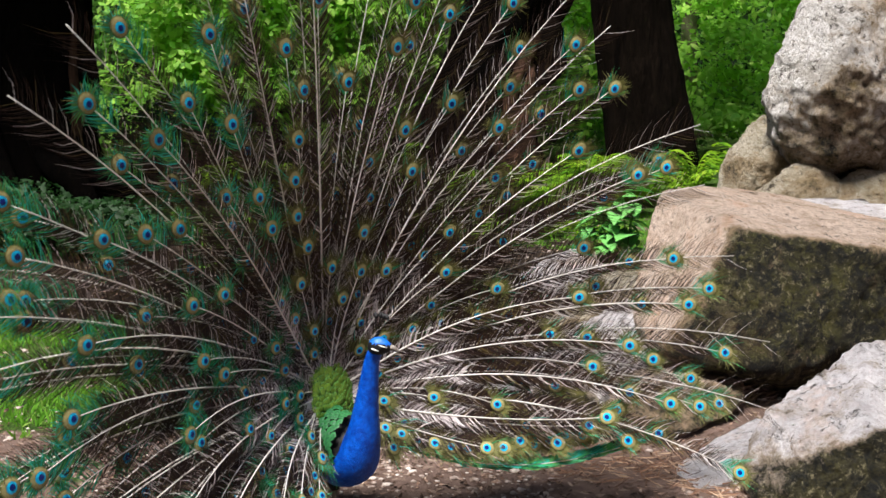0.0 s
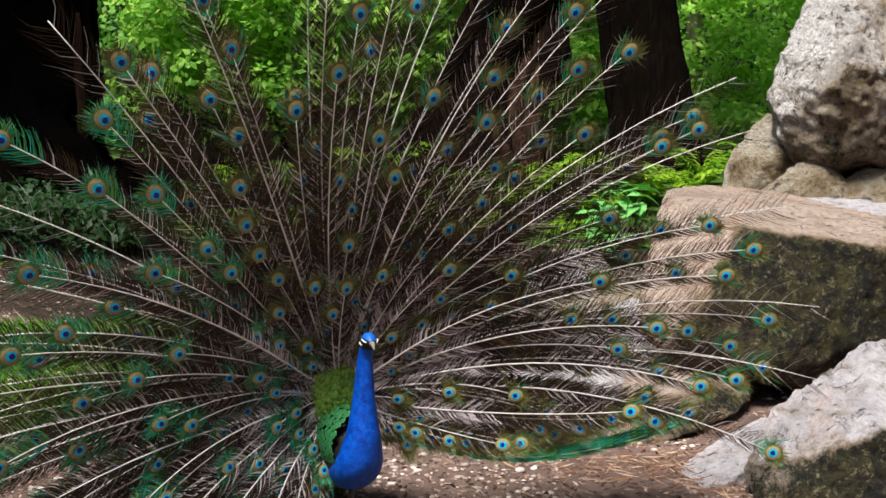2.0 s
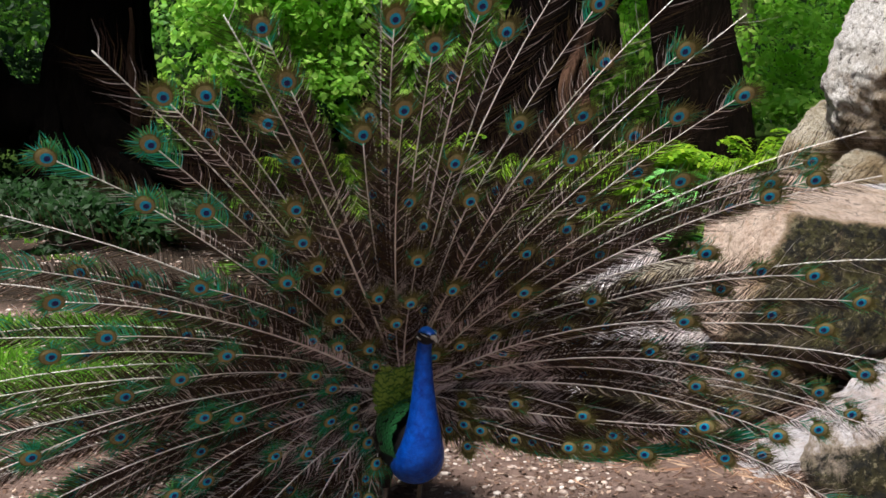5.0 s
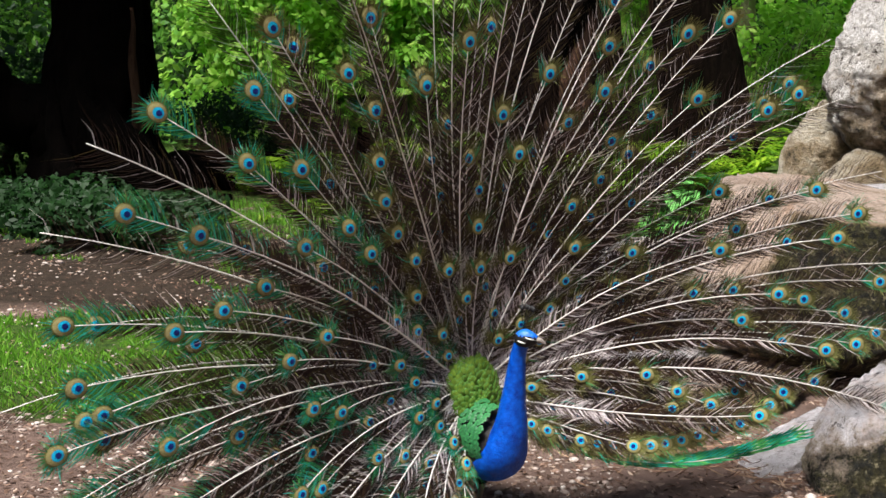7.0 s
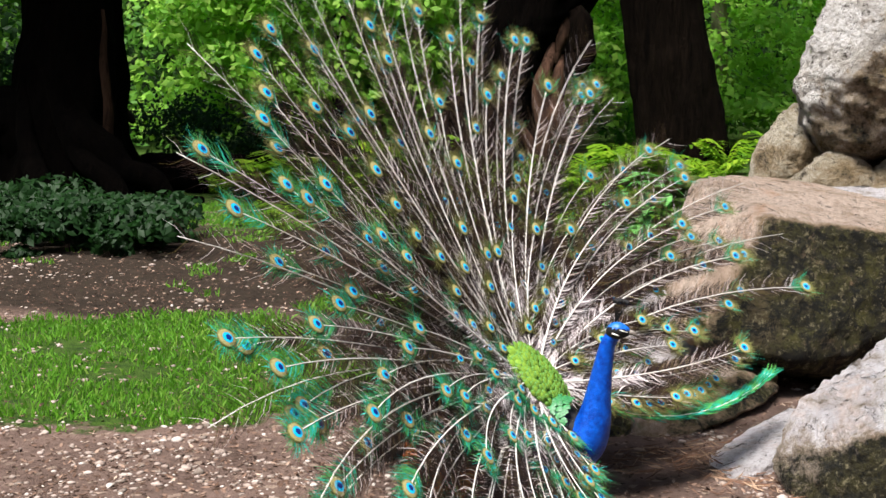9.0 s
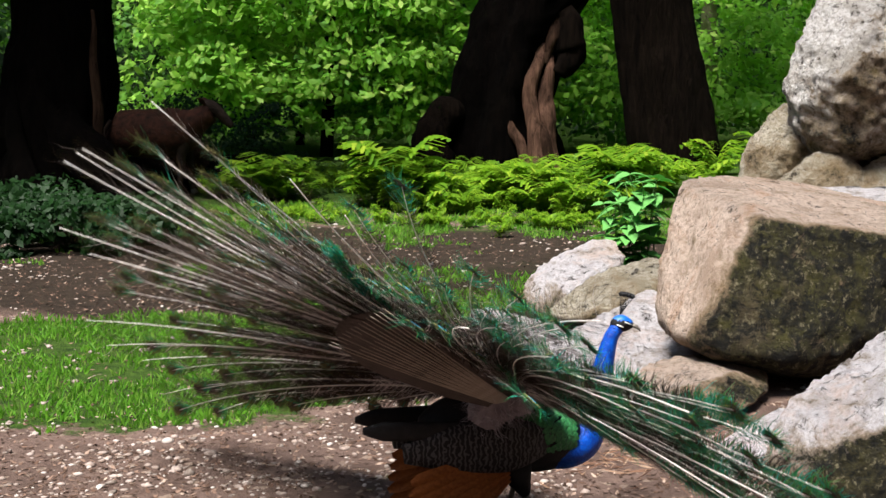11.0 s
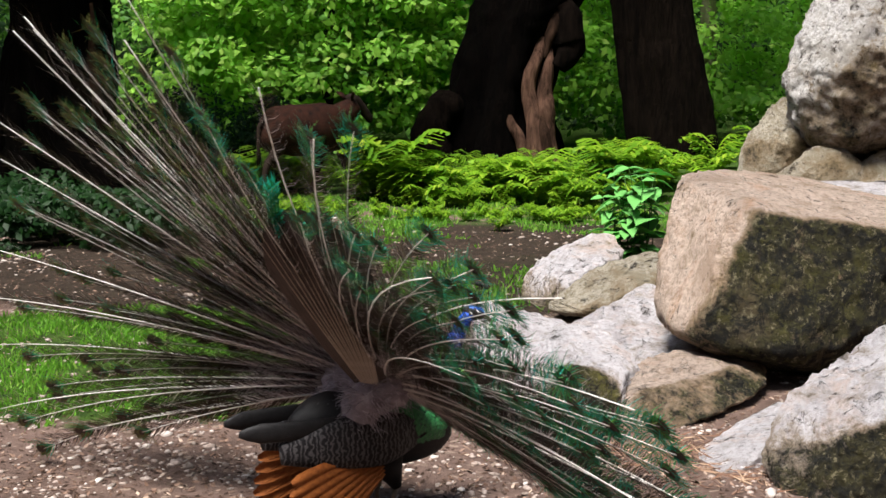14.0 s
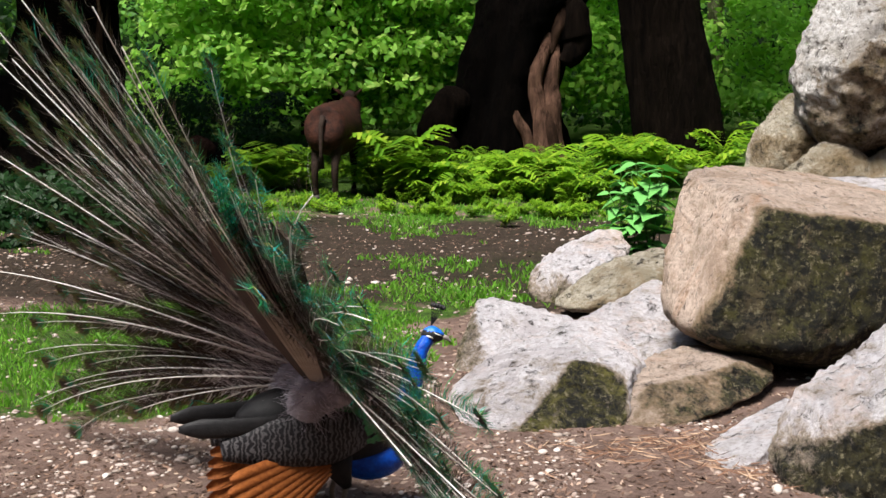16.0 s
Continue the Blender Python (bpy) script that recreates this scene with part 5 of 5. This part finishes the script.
def build_head():
    U, F = icosphere(3)
    hv, idx = [], []
    for u in U:
        x, y, z = u
        px = x * (0.044 if x > 0 else 0.036)
        py = y * 0.026 * (1 - 0.25 * max(0, x))
        pz = z * 0.031 * (1 - 0.30 * max(0, x)) + 0.004 * x
        hv.append((px, py, pz))
    for f in F:
        c = U[list(f)].mean(0)
        idx.append(0 if c[2] > 0.42 else 1)
    head = part("head", mesh_of("head", hv, F, [M_BLUE_TOP, M_BLACK], idx, True), parent=peacock, label="blue-crowned head with black face")
    v, f = loft([(0.034, 0, 0.004), (0.052, 0, 0.003), (0.064, 0, -0.004), (0.069, 0, -0.011)], [0.010, 0.0075, 0.0045, 0.001], 10)
    part("beak", mesh_of("beak", v, f, M_BEAK, smooth=True), parent=head)
    for s in (-1, 1):
        for a, b, w in (((0.034, 0.0165, 0.006), (0.006, 0.0252, 0.0115), 0.0020), ((0.008, 0.0245, -0.008), (-0.016, 0.0256, -0.004), 0.0032)):
            m = ((a[0] + b[0]) / 2, (a[1] + b[1]) / 2 + 0.002, (a[2] + b[2]) / 2)
            v, f = loft([(q[0], s * q[1], q[2]) for q in (a, m, b)], [(w * 0.5, w * 0.5), (w, w), (w * 0.6, w * 0.6)], 8)
            part("face_stripe", mesh_of("face_stripe", v, f, M_WHITE_SKIN, smooth=True), parent=head, label="bare white face stripe")
        bm = bmesh.new()
        bmesh.ops.create_uvsphere(bm, u_segments=10, v_segments=8, radius=0.0048)
        e = part("eye", bm, M_BLACK, head)
        e.location = (0.012, s * 0.0235, 0.004)
    rng = np.random.default_rng(2)
    for k in range(14):
        a = radians(-26 + 52 * k / 13)
        tip = Vector((-0.004 + 0.050 * math.sin(a), rng.normal() * 0.006, 0.076 + 0.018 * math.cos(a)))
        v, f = loft([(-0.010, 0, 0.026), tuple(tip * 0.6 + Vector((-0.004, 0, 0.012))), tuple(tip)], [0.0007] * 3, 4)
        plume = part("crest_plume", mesh_of("crest_plume", v, f, M_BLACK), parent=head)
        v, f = loft([tuple(tip * 0.97), tuple(tip + Vector((0.0, 0, 0.005))), tuple(tip + Vector((0.001, 0, 0.014)))], [(0.001, 0.001), (0.006, 0.007), (0.001, 0.002)], 6)
        part("crest_tip", mesh_of("crest_tip", v, f, M_BLACK, smooth=True), parent=plume)
    return head


HEAD = build_head()


# ---- how the peacock turns and works its fan ----
# t, train root x, y, body heading, fan heading, fan lean back, fan roll, fan cone, spread, shift of the feathers to one side, more cone on the bird's left and right
BIRD = (
    (0.0, -0.325, 4.15, -48, -50, 14, 8, 20, 1, 0, 0, 0),
    (0.5, -0.32, 4.15, -50, -53, 11, 12, 19, 1, 0, 0, 0),
    (1.0, -0.305, 4.16, -54, -57, 6, 17, 18, 1, 0, 0, 0),
    (1.5, -0.29, 4.16, -58, -61, 3, 21, 17, 1, 0, 0, 0),
    (2.0, -0.295, 4.16, -62, -65, -1, 21, 15, 1, 0, 0, 0),
    (2.5, -0.31, 4.17, -66, -70, -6, 19, 13, 1, 0, 0, 0),
    (3.0, -0.335, 4.17, -70, -74, -13, 16, 12, 1, 0, 0, 0),
    (3.5, -0.352, 4.18, -72, -77, -20, 15, 11, 1, 0, 0, 0),
    (4.0, -0.325, 4.16, -72, -78, -20, 16, 12, 1, 0, 0, 0),
    (4.5, -0.29, 4.14, -72, -78, -19, 18, 12, 1, 0, 0, 0),
    (4.7, -0.275, 4.13, -71, -77, -18, 18, 12, 1, 0, 0, 0),
    (5.8, -0.15, 4.11, -64, -69, -6, 20, 13, 1, 0, 0, 0),
    (6.8, -0.05, 4.11, -54, -61, 5, 21, 14, 1, 0, 0, 0),
    (7.0, -0.03, 4.11, -52, -60, 7, 21, 14, 1, 0, 0, 0),
    (7.5, 0.06, 4.11, -46, -54, 14, 22, 14, 1, 0, 0, 0),
    (8.0, 0.163, 4.12, -40, -48, 24, 24, 14, 1, 0, 0, 0),
    (8.5, 0.236, 4.18, -35, -42, 36, 24, 12, 1, 0, 0, 0),
    (9.0, 0.269, 4.21, -31, -36, 39, 24, 9, 1, 0, 0, 0),
    (9.2, 0.265, 4.21, -28, -31, 40, 21, 7, 1, 0, 0, 0),
    (10.2, 0.268, 4.17, -8, 4, 38, 5, -10, 0.85, -4, -1, 10),
    (11.3, 0.262, 4.12, 18, 38.3, 30.4, -12.1, -33.3, 0.64, -8.5, -2.1, 22.4),
    (11.5, 0.256, 4.12, 19, 38.3, 30.4, -12.1, -33.3, 0.64, -8.5, -2.1, 22.4),
    (12.0, 0.225, 4.11, 21, 34.8, 30.3, -11.4, -32.5, 0.64, -10.4, -16.95, 25.3),
    (12.5, 0.17, 4.09, 24, 31.3, 30.2, -10.7, -31.7, 0.64, -12.3, -31.8, 28.2),
    (13.0, 0.08, 4.12, 26, 34, 32.6, -11.1, -23.5, 0.65, -13.7, -40.6, 17.4),
    (13.5, -0.015, 4.15, 28, 37, 38.9, -6.5, -10.9, 0.65, -10.4, -60.9, 4.8),
    (14.0, -0.171, 4.14, 28, 32, 32.1, -5.4, -14.3, 0.65, -9.5, -62.8, 10.6),
    (14.5, -0.24, 4.13, 28, 33.3, 33.7, -7.6, -14.4, 0.71, -7.2, -29.9, 12.9),
    (15.0, -0.403, 4.13, 28, 29.4, 24.6, -2.8, -14.9, 0.7, -1.6, -38.5, 10.6),
    (15.5, -0.421, 4.13, 26, 32, 21.4, -3.2, -19.4, 0.68, 1.8, -31.4, 6.7),
    (16.0, -0.348, 4.1, 22, 28.7, 22.3, -3.6, -20.3, 0.69, 2.6, -21.3, 8.5),
)
# t, head heading against the body, neck lean (degrees), neck drawn down and forward (metres)
GAZE = ((0.0, 33, 10, 0, -0.06), (1.0, 12, 7, 0, -0.06), (1.5, -14, 4, 0, -0.06), (2.5, -8, 3, 0, -0.06), (3.5, 2, 3, 0, -0.06), (4.7, 10, 3, 0, -0.06), (7.0, 32, 9, 0, -0.06), (8.5, 27, 10, 0, -0.05), (9.2, 22, 10, 0, -0.04),
        (11.5, -20, 14, 0, -0.03), (12.5, -25, 18, 0, -0.04), (13.0, -28, 20, -0.03, -0.09), (13.5, -30, 24, -0.03, -0.12), (14.5, -30, 24, -0.03, -0.12), (15.0, -20, 24, -0.03, -0.12), (15.5, -22, 26, 0.0, -0.12), (16.0, -25, 16, 0.07, -0.07))


# t, how much wider the bird's right half of the fan opens
RIGHT_OPEN = ((0.0, 1.0), (9.2, 1.0), (11.3, 1.1), (13.0, 1.18), (14.5, 1.18), (15.0, 1.18), (15.5, 1.18), (16.0, 1.15))


# t, degrees by which the lower edge on the bird's left is lifted
EDGE = ((0.0, 3), (2.0, 4), (4.7, -2), (7.0, 11), (8.0, 19), (9.2, 17))


def fan_frame(r, more=0.0):
    """The frame of the fan in the bird's own space for a row of BIRD."""
    return Matrix.Translation(ROOT) @ turn("Z", r[4] - r[3]) @ turn("Y", -r[5] - more) @ turn("X", r[6])


# t, heading and height (degrees) in which the tail points once the bird has turned its back, and how far it is spread
TAIL_WAY = ((9.2, -211, 10, 0.3), (10.2, -155, 34, 0.4), (11.3, -125, 25, 0.22), (12.5, -116, 27, 0.28), (13.0, -112, 36, 0.34), (13.5, -110, 43, 0.36), (14.0, -110, 48, 0.36),
            (14.5, -110, 51, 0.36), (15.0, -108, 55, 0.36), (15.5, -108, 52, 0.34), (16.0, -112, 50, 0.3))


def tail_frame(r):
    """The frame of the tail in the bird's own space: behind the fan at first, then on its own way."""
    if r[0] < 9.1:
        return Matrix.Translation(ROOT) @ turn("Z", r[4] - r[3]) @ turn("Y", -80), 0.3
    az, el, spread = at_time(TAIL_WAY, r[0])
    z = direction(az - r[3], el)
    x = direction(r[4] - r[3] + 42 * min(1.0, (r[0] - 9.1) / 2), 0)
    x = (x - z * x.dot(z)).normalized()
    y = z.cross(x)
    return Matrix.Translation(ROOT) @ Matrix((x, y, z)).transposed().to_4x4(), spread


def bird_pose(r):
    c, s = math.cos(radians(r[3])), math.sin(radians(r[3]))
    return pose(r[1] - ROOT.x * c, r[2] - ROOT.x * s, 0.0, 0, 0, r[3])


# ---- calf ----
def build_calf():
    m_coat = sheen("brown_coat", (0.006, 0.003, 0.002), (0.045, 0.014, 0.007), 14, 0.8, 0.15, (1, 1, 1), 0.6, 0.02)
    m_dark = sheen("dark_coat", (0.008, 0.005, 0.004), (0.03, 0.018, 0.012), 14, 0.8, 0.15, (1, 1, 1), 0.6, 0.02)
    m_horn = simple("dark_horn", (0.03, 0.025, 0.02), (0.08, 0.07, 0.06), 20, 0.6)
    g = tagged(new("calf"), "stocky rust-brown calf with dark legs among the ferns", "calf")
    P = spline([(-0.52, 0, 0.80), (-0.47, 0, 0.78), (-0.3, 0, 0.76), (0, 0, 0.74), (0.3, 0, 0.77), (0.48, 0, 0.82), (0.56, 0, 0.84)], 26)
    R = spline([(0.06, 0.07), (0.20, 0.22), (0.245, 0.275), (0.265, 0.295), (0.235, 0.285), (0.15, 0.21), (0.07, 0.11)], 26)
    v, f = loft(P, [tuple(r) for r in R], 24, wob=0.06, seed=2)
    part("body", mesh_of("body", v, f, m_coat, smooth=True), parent=g)
    v, f = loft(spline([(0.40, 0, 0.82), (0.56, 0, 0.92), (0.70, 0, 1.00)], 8), [0.19, 0.18, 0.17, 0.155, 0.145, 0.135, 0.125, 0.115], 16, wob=0.05)
    part("neck", mesh_of("neck", v, f, m_coat, smooth=True), parent=g)
    P = spline([(0.60, 0, 1.06), (0.70, 0, 1.06), (0.84, 0, 0.94), (0.94, 0, 0.82)], 12)
    v, f = loft(P, [(0.04, 0.05), (0.065, 0.08), (0.07, 0.085), (0.07, 0.085), (0.066, 0.08), (0.06, 0.074), (0.054, 0.066), (0.05, 0.06), (0.046, 0.055), (0.044, 0.05), (0.04, 0.045), (0.02, 0.025)], 16)
    head = part("head", mesh_of("head", v, f, m_dark, smooth=True), parent=g)
    for s in (-1, 1):
        v, f = loft([(0.63, s * 0.06, 1.09), (0.60, s * 0.12, 1.14), (0.57, s * 0.17, 1.17)], [(0.012, 0.02), (0.014, 0.032), (0.004, 0.008)], 10)
        part("ear", mesh_of("ear", v, f, m_coat, smooth=True), parent=head)
    v, f = loft([(-0.50, 0, 0.90), (-0.575, 0, 0.80), (-0.59, 0, 0.55), (-0.58, 0, 0.36)], [0.03, 0.028, 0.02, 0.035], 10)
    part("tail", mesh_of("tail", v, f, m_dark, smooth=True), parent=g)
    legs = []
    for x, s, hind in ((0.36, -1, 0), (0.36, 1, 0), (-0.38, -1, 1), (-0.38, 1, 1)):
        k = -0.07 if hind else 0.02
        v, f = loft(spline([(0, 0, 0.05), (0.02 * hind, 0, -0.15), (k, 0, -0.36), (k * 0.6, 0, -0.55), (k * 0.5, 0, -0.64)], 12),
                    [(0.08, 0.11), (0.085, 0.115), (0.075, 0.10), (0.06, 0.075), (0.05, 0.055), (0.042, 0.045), (0.038, 0.04), (0.034, 0.036), (0.03, 0.03), (0.03, 0.03), (0.032, 0.034), (0.03, 0.032)], 12)
        leg = part("leg", mesh_of("leg", v, f, m_dark, smooth=True), parent=g)
        v, f = loft([(k * 0.5, 0, -0.63), (k * 0.5 + 0.01, 0, -0.67), (k * 0.5 + 0.02, 0, -0.70)], [0.034, 0.04, 0.045], 10)
        part("hoof", mesh_of("hoof", v, f, m_horn, smooth=True), parent=leg)
        legs.append((leg, x, s * 0.11, hind, s))
    return g, legs


CALF, CALF_LEGS = build_calf()
# t, x, y, heading
CALF_WAY = ((0.0, -6.3, 16.6, 0), (9.0, -5.0, 16.4, 0), (11.3, -3.28, 15.2, 0), (12.0, -3.0, 15.1, 2), (12.5, -2.61, 15.0, 4), (13.0, -2.25, 15.0, 8), (13.5, -2.0, 14.9, 18),
            (14.0, -1.57, 14.6, 38), (14.5, -1.30, 14.3, 62), (15.0, -1.32, 14.1, 78), (15.5, -1.26, 14.0, 82), (16.0, -1.23, 14.0, 80))


def motions():
    walk(peacock, [(r[0], bird_pose(r)) for r in BIRD])
    for fe, a, off, tilt, wide in TRAIN:
        rows = []
        for r in BIRD:
            rim = wide == 0.0
            b = a * r[8] * (wide if a > 0 and not rim and r[0] < 9.5 else 1.0) + r[9]
            if rim:
                b = b + at_time(EDGE, r[0])[0] if r[0] < 9.5 else b * (0.45 if r[0] < 11 else -0.12)
            if a < 0:
                b *= at_time(RIGHT_OPEN, r[0])[0]
            cone = r[7] + (r[10] if b > 0 else r[11]) * (1 - math.cos(radians(b)))
            m = fan_frame(r) @ turn("X", -b) @ turn("Y", cone + tilt) @ Matrix.Translation((off, 0, 0.03))
            rows.append((r[0], m))
        walk(fe, rows)
    for fe, a, off in TAIL:
        rows = []
        for r in BIRD:
            base, spread = tail_frame(r)
            rows.append((r[0], base @ Matrix.Translation((-(0.09 if r[0] > 11 else 0.045) - off, 0, 0.0)) @ turn("X", -a * spread) @ turn("Y", -2)))
        walk(fe, rows)
    walk(BACK, [(r[0], fan_frame(r) @ Matrix.Translation((0.045, -0.01, 0.02))) for r in BIRD])
    necks, heads = [], []
    for r in BIRD:
        g = at_time(GAZE, r[0])
        m = Matrix.Translation((0.15 + g[3], 0, 0.30 - g[2])) @ turn("Y", g[1])
        necks.append((r[0], m))
        heads.append((r[0], m @ Matrix.Translation((0.035, 0, 0.376)) @ turn("Z", g[0])))
    walk(NECK, necks)
    walk(HEAD, heads)
    walk(CALF, [(t, pose(x, y, 0, 0, 0, h)) for t, x, y, h in CALF_WAY])
    for leg, x, y, hind, s in CALF_LEGS:
        rows = []
        for t in np.arange(0, 16.01, 0.25):
            going = 1.0 if 9.0 < t < 14.8 else 0.12
            rows.append((float(t), pose(x, y, 0.70, 0, going * 17 * math.sin(t * 5.6 + (s * math.pi / 2) * (1 if hind else -1)), 0)))
        walk(leg, rows)


motions()
